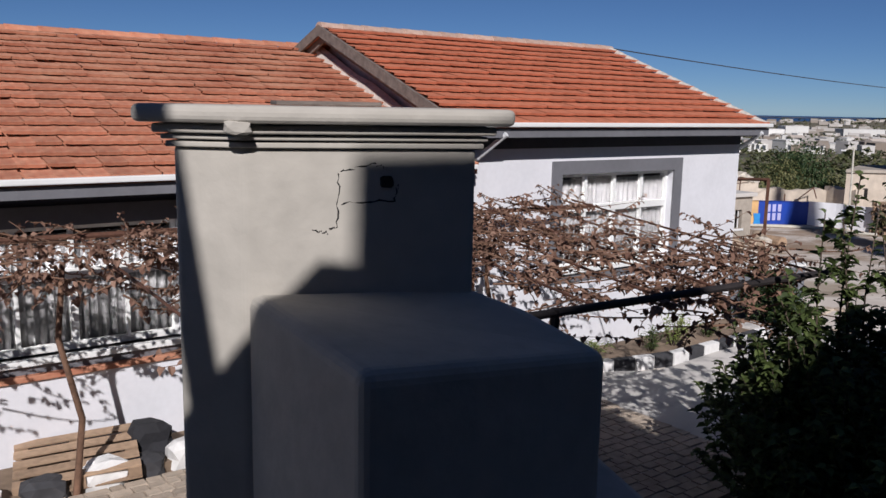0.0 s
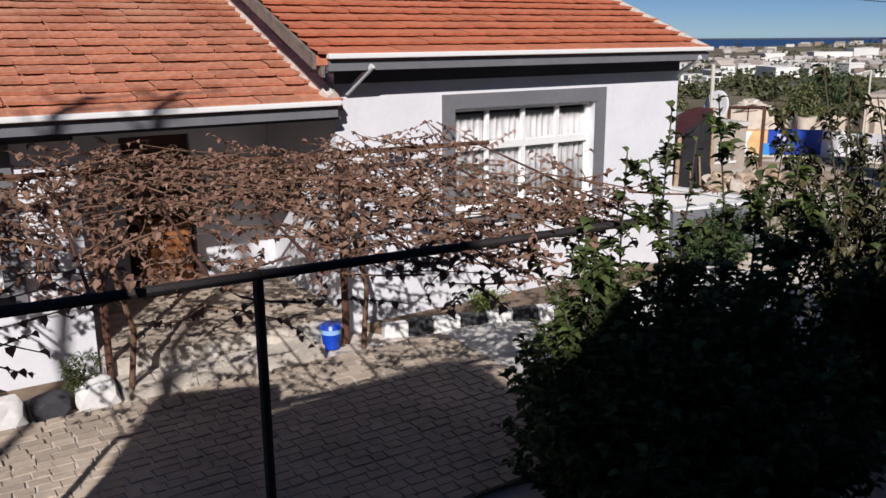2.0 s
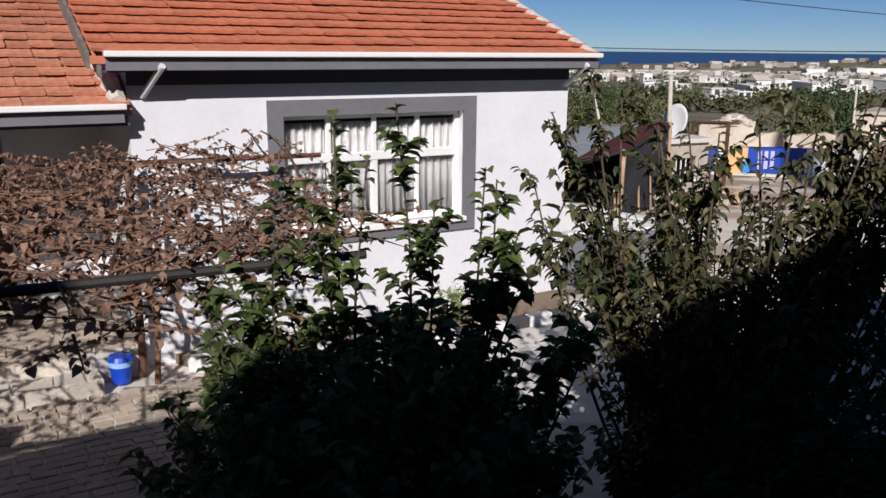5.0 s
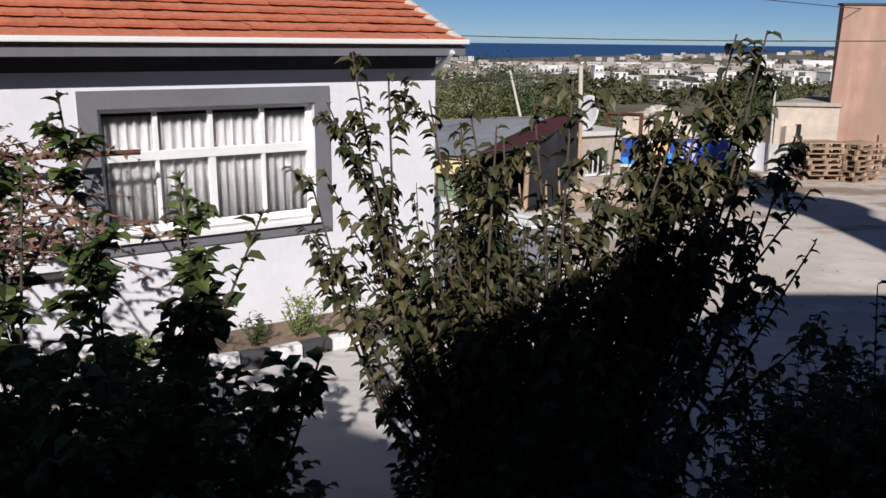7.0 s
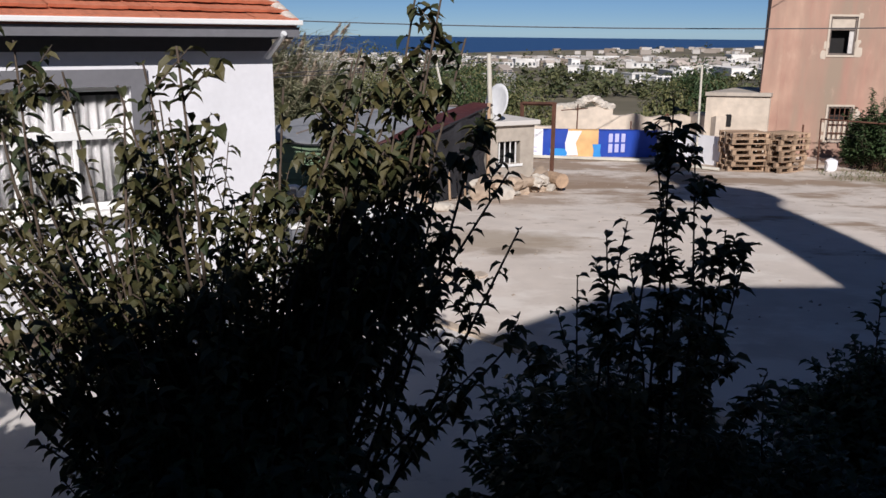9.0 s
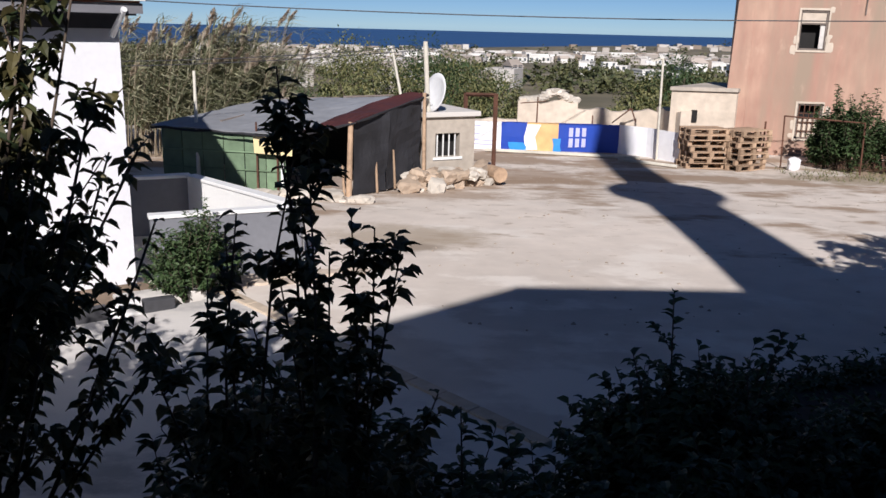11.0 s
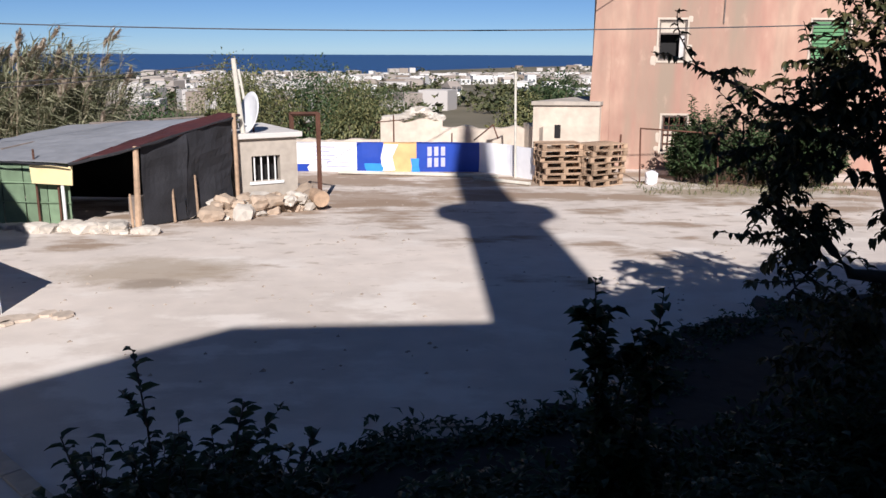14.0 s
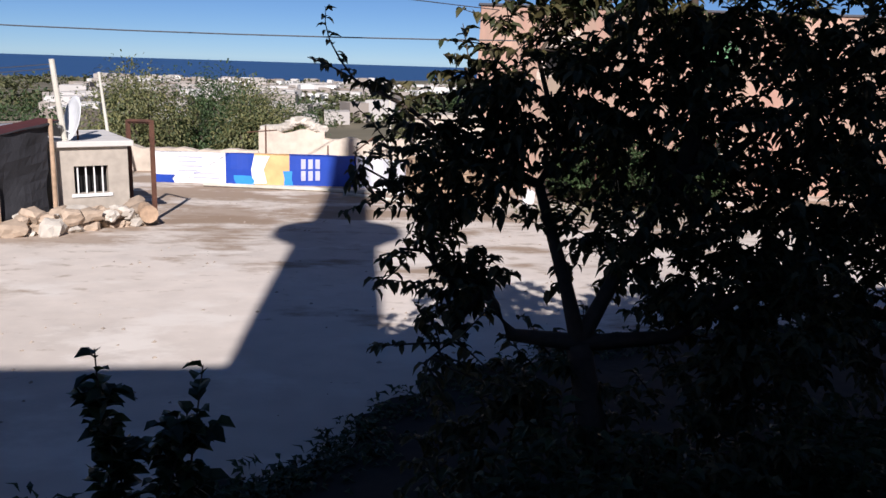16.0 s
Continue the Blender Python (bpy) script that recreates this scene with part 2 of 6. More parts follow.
add_patches(SAND, (0.46, 0.39, 0.32), 3.1, 0.62, 4, 26, (0.7, 1.1, 1))
add_patches(SAND, (0.70, 0.64, 0.57), 0.9, 0.56, 40, 10, (0.7, 1.1, 1))
add_patches(SAND, (0.33, 0.245, 0.175), 0.62, 0.545, 13, 26, (0.6, 1.15, 1))
add_stain(SAND, (0.36, 0.29, 0.21), 8.2, 18.2, 1.5, 0.95, 0.75)
add_stain(SAND, (0.27, 0.215, 0.16), 8.4, 17.5, 0.55, 0.28, 0.8)
add_stain(SAND, (0.30, 0.21, 0.14), 10.7, 25.6, 1.8, 1.6, 0.75, 0.8)
add_stain(SAND, (0.29, 0.20, 0.13), 13.2, 26.6, 1.6, 0.9, 0.75, 0.8)
add_stain(SAND, (0.31, 0.22, 0.15), 8.6, 22.3, 1.8, 0.7, 0.7, 0.8)
add_stain(SAND, (0.30, 0.24, 0.16), 19.4, 26.6, 2.6, 0.9, 0.75, 0.9)
add_patches(PINK, (0.40, 0.20, 0.155), 0.55, 0.52, -60, -40, (1.3, 1.0, 0.16), 0.3)
add_patches(PINK, (0.31, 0.235, 0.175), 0.8, 0.545, -60, -40, (1.0, 1.0, 0.13), 0.22)
add_patches(PINK, (0.56, 0.40, 0.30), 1.6, 0.70, -60, -40, (1.0, 1.0, 0.5), 0.2)
add_patches(CONCRETE, (0.60, 0.57, 0.53), 1.3, 0.48, -60, -40, (0.7, 1.2, 1))

GLASS = bpy.data.materials.new("window_glass")
GLASS.use_nodes = True
gb = GLASS.node_tree.nodes["Principled BSDF"]
gb.inputs["Transmission Weight"].default_value = 1.0
gb.inputs["Roughness"].default_value = 0.02
gb.inputs["IOR"].default_value = 1.45

SEA = bpy.data.materials.new("sea_water")
SEA.use_nodes = True
sn = SEA.node_tree
sb = sn.nodes["Principled BSDF"]
sb.inputs["Base Color"].default_value = (0.025, 0.075, 0.19, 1)
sb.inputs["Roughness"].default_value = 0.55
sb.inputs["Specular IOR Level"].default_value = 0.25
sx = sn.nodes.new("ShaderNodeTexNoise")
sx.inputs["Scale"].default_value = 0.02
st = sn.nodes.new("ShaderNodeTexCoord")
sn.links.new(st.outputs["Object"], sx.inputs["Vector"])
sbump = sn.nodes.new("ShaderNodeBump")
sbump.inputs["Strength"].default_value = 0.3
sn.links.new(sx.outputs["Fac"], sbump.inputs["Height"])
sn.links.new(sbump.outputs[0], sb.inputs["Normal"])


# ---- mesh helpers ----
def mesh_ob(name, verts, faces, material, parent=None, label="", smooth=False):
    me = bpy.data.meshes.new(name)
    me.from_pydata([tuple(v) for v in verts], [], [tuple(f) for f in faces])
    me.materials.append(material)
    if smooth:
        me.shade_smooth()
    ob = new(name, me)
    ob.parent = parent
    return tagged(ob, label)


def part(name, bm, material, parent=None, label="", smooth=False):
    me = bpy.data.meshes.new(name)
    bm.to_mesh(me)
    bm.free()
    me.materials.append(material)
    if smooth:
        me.shade_smooth()
    ob = new(name, me)
    ob.parent = parent
    return tagged(ob, label)


def root(name, m, label, category, group="", kind=""):
    ob = new(name)
    ob.empty_display_size = 0.1
    ob.matrix_world = m
    return tagged(ob, label, category, group, kind)


def add_box(bm, lo, hi, bevel=0.0, m=None):
    c = [(a + b) / 2 for a, b in zip(lo, hi)]
    s = [b - a for a, b in zip(lo, hi)]
    made = bmesh.ops.create_cube(bm, size=1.0, matrix=(m or Matrix()) @ Matrix.Translation(c) @ Matrix.Diagonal((*s, 1)))
    if bevel:
        edges = list({e for v in made["verts"] for e in v.link_edges})
        bmesh.ops.bevel(bm, geom=edges, offset=bevel, segments=2, affect="EDGES", profile=0.6)
    return bm


def box(lo, hi, bevel=0.0, m=None):
    return add_box(bmesh.new(), lo, hi, bevel, m)


def add_rod(bm, a, b, r0, r1=None, sides=8):
    a, b = Vector(a), Vector(b)
    d = b - a
    m = Matrix.Translation((a + b) / 2) @ d.to_track_quat("Z", "Y").to_matrix().to_4x4()
    bmesh.ops.create_cone(bm, cap_ends=True, segments=sides, radius1=r0, radius2=r0 if r1 is None else r1, depth=d.length, matrix=m)
    return bm


def rod(a, b, r0, r1=None, sides=8):
    return add_rod(bmesh.new(), a, b, r0, r1, sides)


def rough_stone(size, seed, amount=0.12, cuts=2):
    """An uneven, rounded stone about its own middle, standing on z = 0."""
    rnd = random.Random(seed)
    bm = bmesh.new()
    bmesh.ops.create_icosphere(bm, subdivisions=cuts, radius=0.5)
    off = Vector((rnd.random() * 90, rnd.random() * 90, rnd.random() * 90))
    for v in bm.verts:
        p = v.co.copy()
        q = Vector([math.copysign(min(abs(t) * 1.35, 0.5), t) for t in p])
        q *= 1 + amount * 2 * noise.noise(p * 2.2 + off)
        v.co = Vector((q.x * size[0], q.y * size[1], (q.z + 0.48) * size[2]))
    return bm


def wall_with_holes(u0, u1, z0, z1, v0, v1, holes):
    """A wall in local u, v, z, with openings (u0, u1, z0, z1) that go right through."""
    bm = bmesh.new()
    us = sorted({u0, u1, *[h[0] for h in holes], *[h[1] for h in holes]})
    for a, b in zip(us, us[1:]):
        zs = [z0]
        for h in sorted(holes, key=lambda h: h[2]):
            if h[0] <= a + 1e-6 and h[1] >= b - 1e-6:
                zs += [h[2], h[3]]
        zs.append(z1)
        for c, d in zip(zs[::2], zs[1::2]):
            if d - c > 1e-4:
                add_box(bm, (a, v0, c), (b, v1, d))
    bmesh.ops.remove_doubles(bm, verts=bm.verts, dist=1e-5)
    return bm


def tube_path(points, radii, sides=6):
    """Vertices and faces of a tapering tube along points."""
    verts, faces = [], []
    n = len(points)
    for i, p in enumerate(points):
        d = (points[min(i + 1, n - 1)] - points[max(i - 1, 0)])
        d = d.normalized() if d.length > 1e-6 else Vector((0, 0, 1))
        s = d.orthogonal().normalized()
        t = d.cross(s)
        for k in range(sides):
            a = 2 * math.pi * k / sides
            verts.append(p + (s * math.cos(a) + t * math.sin(a)) * radii[i])
    for i in range(n - 1):
        for k in range(sides):
            j = (k + 1) % sides
            faces.append((i * sides + k, i * sides + j, (i + 1) * sides + j, (i + 1) * sides + k))
    faces.append(tuple(range((n - 1) * sides, n * sides)))
    return verts, faces


class Bush:
    """Collects stems and leaves, which become one stem mesh and one leaf mesh."""

    def __init__(self, seed, oval=False):
        self.oval = oval
        self.rnd = random.Random(seed)
        self.sv, self.sf, self.lv, self.lf = [], [], [], []

    def stem(self, points, r0, r1, sides=5):
        n = len(points)
        v, f = tube_path(points, [r0 + (r1 - r0) * i / (n - 1) for i in range(n)], sides)
        k = len(self.sv)
        self.sv += v
        self.sf += [tuple(i + k for i in q) for q in f]

    def leaf(self, p, d, length, width, fold=0.25, curl=0.3):
        """A leaf folded on its midrib and bent towards its tip, pointed or oval."""
        d = d.normalized()
        side = d.cross(Vector((self.rnd.uniform(-0.4, 0.4), self.rnd.uniform(-0.4, 0.4), 1)))
        side = side.normalized() if side.length > 1e-3 else d.orthogonal().normalized()
        up = side.cross(d)
        k = len(self.lv)
        if self.oval:
            a1, a2 = p + d * length * 0.30 + up * length * 0.06, p + d * length * 0.68 - up * length * curl * 0.25
            tip = p + d * length * 0.98 - up * length * curl
            e1, e2 = side * width * 0.46, side * width * 0.42
            f1 = up * width * fold
            self.lv += [p, a1 + e1 + f1, a1, a1 - e1 + f1, a2 + e2 + f1, a2, a2 - e2 + f1, tip]
            self.lf += [(k, k + 2, k + 1), (k, k + 3, k + 2), (k + 1, k + 2, k + 5, k + 4), (k + 2, k + 3, k + 6, k + 5), (k + 4, k + 5, k + 7), (k + 5, k + 6, k + 7)]
            return
        mid = p + d * length * 0.5 + up * length * 0.06
        tip = p + d * length * 0.97 - up * length * curl
        self.lv += [p, mid + side * width * 0.5 + up * width * fold, mid, mid - side * width * 0.5 + up * width * fold, tip]
        self.lf += [(k, k + 2, k + 1), (k, k + 3, k + 2), (k + 2, k + 4, k + 1), (k + 2, k + 3, k + 4)]

    def shoot(self, a, tip, r, leaves, length, width, droop=0.3, bow=0.12, spread=1.0, start=0.15, sides=5):
        """A stem from a to tip with leaves round it."""
        rnd = self.rnd
        d = tip - a
        off = Vector((rnd.uniform(-1, 1), rnd.uniform(-1, 1), rnd.uniform(-0.3, 0.3))) * d.length * bow
        pts = [a + d * t + off * math.sin(t * math.pi) for t in (0, 0.25, 0.5, 0.75, 1)]
        self.stem(pts, r, r * 0.3, sides)
        for i in range(leaves):
            t = start + (1 - start) * (i + rnd.random()) / leaves
            j = min(int(t * 4), 3)
            p = pts[j].lerp(pts[j + 1], t * 4 - j)
            ang = rnd.uniform(0, 2 * math.pi)
            out = Vector((math.cos(ang), math.sin(ang), rnd.uniform(-0.2, 0.7) - droop))
            s = rnd.uniform(0.65, 1.2)
            self.leaf(p, out * spread + d.normalized() * 0.4, length * s, width * s)
        return pts

    def done(self, stem_mat, leaf_material, parent, names=("stem", "foliage")):
        if self.sv:
            mesh_ob(names[0], self.sv, self.sf, stem_mat, parent, smooth=True)
        if self.lv:
            mesh_ob(names[1], self.lv, self.lf, leaf_material, parent)


def ground_z(x, y):
    """The yard is level by the house and falls a little towards its far wall; beyond, the land drops to the sea."""
    def ss(a):
        a = min(max(a, 0.0), 1.0)
        return a * a * (3 - 2 * a)
    z = -0.32 * ss((y - 17) / 12)
    z -= 2.2 * ss((y - 33.6) / 5) + 4.0 * ss((y - 38) / 60) + 13.0 * ss((y - 60) / 760)
    if y > 45:
        z += (noise.noise(Vector((x * 0.012, y * 0.012, 3))) * 1.6) * ss((y - 45) / 80) * ss((900 - y) / 300)
    if y > 780:
        z -= 2.5 * ss((y - 780) / 130 + 0.5 * noise.noise(Vector((x * 0.006, 0.5, 1))))
    return z


# ---- ground, sea and distance ----
xs = [-900, -500, -250, -120, -60] + [-40 + 2.0 * i for i in range(46)] + [60, 90, 140, 220, 340, 500, 700, 950, 1300]
ys = [-60, -30, -15] + [-5 + 1.5 * i for i in range(34)] + [50, 58, 68, 80, 95, 115, 140, 170, 205, 245, 290, 340, 400, 460, 520, 590, 660, 730, 790, 840, 880, 920, 960]
gv = [(x, y, ground_z(x, y)) for y in ys for x in xs]
gf = [(j * len(xs) + i, j * len(xs) + i + 1, (j + 1) * len(xs) + i + 1, (j + 1) * len(xs) + i)
      for j in range(len(ys) - 1) for i in range(len(xs) - 1)]
ground = mesh_ob("ground", gv, gf, SAND, smooth=True)
ground.data.materials.append(LAND)
for p in ground.data.polygons:
    if p.center.y > 34:
        p.material_index = 1
tagged(ground, "pale dusty sandy yard falling away to scrubland", "ground", kind="structure")
sea = mesh_ob("water", [(-4000, 700, -20), (4000, 700, -20), (4000, 4700, -20), (-4000, 4700, -20)], [(0, 1, 2, 3)], SEA)
coast = [(-70, 800), (0, 1000), (150, 1250), (380, 1500), (800, 2000), (1700, 3000), (3600, 3700), (3600, 800)]
headland = mesh_ob("ground", [(x, y, -18.9 if y < 900 else -19.4) for x, y in coast] + [(x, y, -21.0) for x, y in coast],
                   [tuple(range(len(coast)))[::-1]] + [(i, (i + 1) % len(coast), len(coast) + (i + 1) % len(coast), len(coast) + i) for i in range(len(coast))], LAND)
tagged(headland, "low scrubby coastal plain reaching out into the sea", "ground", kind="structure")
tagged(sea, "deep blue sea out to the horizon", "sea", kind="structure")

# ---- the house: local u along the front, v into the house ----
HOUSE = pose(5.276, 14.631, 0, 0, 0, 36)


def hw(u, n, z=0.0):
    """A world place from the house's front: u along it, n out of it."""
    return HOUSE @ Vector((u, -n, z))


def gutter(u0, u1, v, z, parent):
    part("gutter", box((u0, v - 0.10, z - 0.032), (u1, v, z + 0.026), 0.012), WHITE_PAINT, parent, "white painted eaves gutter")
    part("fascia", box((u0 + 0.02, v - 0.03, z - 0.165), (u1 - 0.02, v + 0.03, z - 0.055)), GREY_PAINT, parent, "dark grey painted fascia board")


def tile_mesh(w, l, name, step=0.052):
    """One interlocking roof tile: a flat pan with a raised roll on each side, lying along +y up the slope."""
    xs_ = [0, 0.10 * w, 0.22 * w, 0.38 * w, 0.52 * w, 0.66 * w, 0.82 * w, w]
    zs_ = [0.017, 0.019, 0.016, 0.013, 0.016, 0.013, 0.014, 0.017]
    v, f = [], []
    for y, lift in ((0, step), (l * 1.05, 0.0)):
        for x, z in zip(xs_, zs_):
            v.append((x, y, z + lift))
    for x, z in zip(xs_, zs_):
        v.append((x, 0.004, z + step - 0.034))
    n = len(xs_)
    for i in range(n - 1):
        f += [(i, i + 1, n + i + 1, n + i), (2 * n + i, 2 * n + i + 1, i + 1, i)]
    me = bpy.data.meshes.new(name)
    me.from_pydata(v, [], f)
    return me


def tiled_slope(roof, u0, u1, v0, z0, v1, z1, cols, rows, material, seed, slip=0.004, step=0.052, limit=300):
    """Tiles laid in rows from the eaves (v0, z0) up to the ridge (v1, z1); the lower ones are parts of the roof, the rest joined."""
    rnd = random.Random(seed)
    run = math.hypot(v1 - v0, z1 - z0)
    w, l = (u1 - u0) / cols, run / rows
    me = tile_mesh(w, l, "tile", step)
    me.materials.append(material)
    tilt = math.atan2(z1 - z0, v1 - v0)
    rest_v, rest_f, count = [], [], 0
    for r in range(rows):
        for c in range(cols):
            t = r / rows
            m = (Matrix.Translation((u0 + c * w + rnd.gauss(0, slip), v0 + (v1 - v0) * t, z0 + (z1 - z0) * t + rnd.gauss(0, slip) * 0.8))
                 @ Matrix.Rotation(tilt + rnd.gauss(0, slip), 4, "X") @ Matrix.Rotation(rnd.gauss(0, slip * 1.5), 4, "Z"))
            if count < limit:
                ob = new("tile", me)
                ob.parent = roof
                ob.matrix_local = m
            else:
                k = len(rest_v)
                rest_v += [m @ v.co for v in me.vertices]
                rest_f += [tuple(i + k for i in p.vertices) for p in me.polygons]
            count += 1
    if rest_v:
        tagged(mesh_ob("tile_field", rest_v, rest_f, material, roof), kind="stuff")


def ridge_tiles(roof, a, b, count, r, material, up=0.0):
    a, b = Vector(a), Vector(b)
    d = (b - a) / count
    v, f = [], []
    for k, (y, s) in enumerate(((0, 1.0), (d.length * 1.08, 0.86))):
        for i in range(7):
            t = math.pi * i / 6
            v.append((math.cos(t) * r * s, y, math.sin(t) * r * s * 0.8))
    f = [(i, i + 1, 8 + i, 7 + i) for i in range(6)] + [tuple(range(7))]
    me = bpy.data.meshes.new("ridge_tile")
    me.from_pydata(v, [], f)
    me.materials.append(material)
    q = d.to_track_quat("Y", "Z").to_matrix().to_4x4()
    for k in range(count):
        ob = new("ridge_tile", me)
        ob.parent = roof
        ob.matrix_local = Matrix.Translation(a + d * k + Vector((0, 0, up))) @ q


def window(house, u0, u1, z0, z1, v, cols, transom, surround, skip_light=False):
    """A casement window set in its opening, with its painted surround, sill, frame, panes and net curtain."""
    win = new("window")
    win.parent = house
    s = surround
    for lo, hi in (((u0 - s, v - 0.035, z1), (u1 + s, v - 0.003, z1 + s)), ((u0 - s, v - 0.035, z0 - s), (u0, v - 0.003, z1)),
                   ((u1, v - 0.035, z0 - s), (u1 + s, v - 0.003, z1)), ((u0, v - 0.035, z0 - s), (u1, v - 0.003, z0 - 0.062))):
        part("surround", box(lo, hi), GREY_PAINT, win, "dark grey painted window surround")
    part("sill", box((u0 - 0.03, v - 0.09, z0 - 0.06), (u1 + 0.03, v + 0.16, z0), 0.008), WHITE_PAINT, win, "white window sill")
    bm = bmesh.new()
    f0, f1 = v + 0.10, v + 0.16
    bar = 0.055
    for a, b in ((u0, u0 + bar), (u1 - bar, u1)):
        add_box(bm, (a, f0, z0), (b, f1, z1), 0.006)
    add_box(bm, (u0 + bar, f0, z1 - bar), (u1 - bar, f1, z1), 0.006)
    add_box(bm, (u0 + bar, f0, z0), (u1 - bar, f1, z0 + bar * 1.4), 0.006)
    add_box(bm, (u0 + bar, f0 - 0.012, transom - 0.05), (u1 - bar, f1, transom + 0.05), 0.006)
    step = (u1 - u0) / cols
    for i in range(1, cols):
        w = 0.075 if i == cols // 2 else 0.04
        add_box(bm, (u0 + i * step - w / 2, f0 - 0.004, z0 + bar), (u0 + i * step + w / 2, f1, transom - 0.05), 0.005)
        add_box(bm, (u0 + i * step - 0.025, f0 - 0.004, transom + 0.05), (u0 + i * step + 0.025, f1, z1 - bar), 0.005)
    part("frame", bm, WHITE_PAINT, win, "white painted timber window frame")
    for i in range(cols):
        for a, b in ((z0 + bar, transom - 0.05), (transom + 0.05, z1 - bar)):
            g = part("pane", box((u0 + i * step + 0.02, v + 0.126, a - 0.01), (u0 + (i + 1) * step - 0.02, v + 0.131, b + 0.01)), GLASS, win)
            g.visible_shadow = False
    for i in range(cols):
        a, b = u0 + i * step + 0.01, u0 + (i + 1) * step - 0.01
        n = 40
        cv, cf = [], []
        for z in (z0 + 0.02, z1 - 0.10):
            for k in range(n + 1):
                t = k / n
                cv.append((a + (b - a) * t, v + 0.20 + 0.022 * math.sin(t * 34 + i) + 0.008 * math.sin(t * 81), z))
        cf = [(k, k + 1, n + 2 + k, n + 1 + k) for k in range(n)]
        c = mesh_ob("curtain", cv, cf, CURTAIN, win, "white pleated net curtain", smooth=True)
        c.modifiers.new("thickness", "SOLIDIFY").thickness = 0.003
    # black panel closes the opening in place of a shaded room
    part("room_shade_panel", box((u0 - 0.02, v + 0.26, z0 - 0.05), (u1 + 0.02, v + 0.30, z1 + 0.05)), VOID, win, "near-black panel standing in for the unlit room")
    return win


# right-hand block with its own gable roof
FV = 0.20
house_r = root("house", HOUSE, "white plastered bungalow with grey window trim and orange tiled gable roof", "house", "houses")
part("wall", wall_with_holes(-5.6, 0.16, -0.2, 3.36, FV, FV + 0.25, [(-3.93, -1.52, 1.36, 2.72)]), WHITE_WALL, house_r, "white plastered front wall")
part("wall", box((-5.6, FV + 0.25, -0.2), (-5.35, 6.9, 3.36)), WHITE_WALL, house_r)
part("wall", box((-0.09, FV + 0.25, -0.4), (0.16, 6.9, 3.36)), WHITE_WALL, house_r)
part("wall", box((-5.35, 6.65, -0.4), (-0.09, 6.9, 3.36)), WHITE_WALL, house_r)
for u in (-5.6, -0.09):
    mesh_ob("gable", [(u, FV, 3.36), (u + 0.25, FV, 3.36), (u, 6.9, 3.36), (u + 0.25, 6.9, 3.36), (u, 3.4, 4.62), (u + 0.25, 3.4, 4.62)],
            [(0, 4, 2), (1, 3, 5), (0, 1, 5, 4), (2, 4, 5, 3), (0, 2, 3, 1)], MORTAR, house_r, "rough unpainted gable masonry")
# eaves shade on the wall, laid on as a dark strip
part("eaves_shade_band", box((-5.6, FV - 0.012, 3.09), (0.16, FV - 0.003, 3.36)), DARK_SOFFIT, house_r, "dark band standing in for the shade under the eaves")
window(house_r, -3.93, -1.52, 1.36, 2.72, FV, 4, 2.20, 0.185)
EAVE_V, EAVE_Z, RIDGE_V, RIDGE_Z = -0.17, 3.42, 3.40, 4.78
roof_r = mesh_ob("roof", [(-5.98, EAVE_V, EAVE_Z - 0.03), (0.32, EAVE_V, EAVE_Z - 0.03), (0.32, RIDGE_V, RIDGE_Z - 0.03), (-5.98, RIDGE_V, RIDGE_Z - 0.03),
                 (0.32, 7.2, 3.36), (-5.98, 7.2, 3.36),
                 (-5.98, EAVE_V, EAVE_Z - 0.10), (0.32, EAVE_V, EAVE_Z - 0.10), (0.32, RIDGE_V, RIDGE_Z - 0.10), (-5.98, RIDGE_V, RIDGE_Z - 0.10),
                 (0.32, 7.2, 3.29), (-5.98, 7.2, 3.29)],
                 [(0, 1, 2, 3), (3, 2, 4, 5), (6, 9, 8, 7), (9, 11, 10, 8), (0, 3, 9, 6), (3, 5, 11, 9), (1, 7, 8, 2), (2, 8, 10, 4), (0, 6, 7, 1), (4, 10, 11, 5)],
                 TILE, house_r, "orange terracotta tiled gable roof")
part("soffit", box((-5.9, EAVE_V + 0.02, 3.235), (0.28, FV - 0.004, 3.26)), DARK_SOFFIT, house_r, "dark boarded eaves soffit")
gutter(-5.86, 0.36, EAVE_V, EAVE_Z, house_r)
for a, b in (((-5.31, EAVE_V - 0.05, 3.30), (-5.45, FV - 0.02, 2.98)), ((0.14, EAVE_V - 0.05, 3.30), (0.08, FV - 0.04, 3.02))):
    part("downpipe", rod(a, b, 0.035, 0.035, 10), DISH, house_r, "pale grey gutter downpipe", smooth=False)
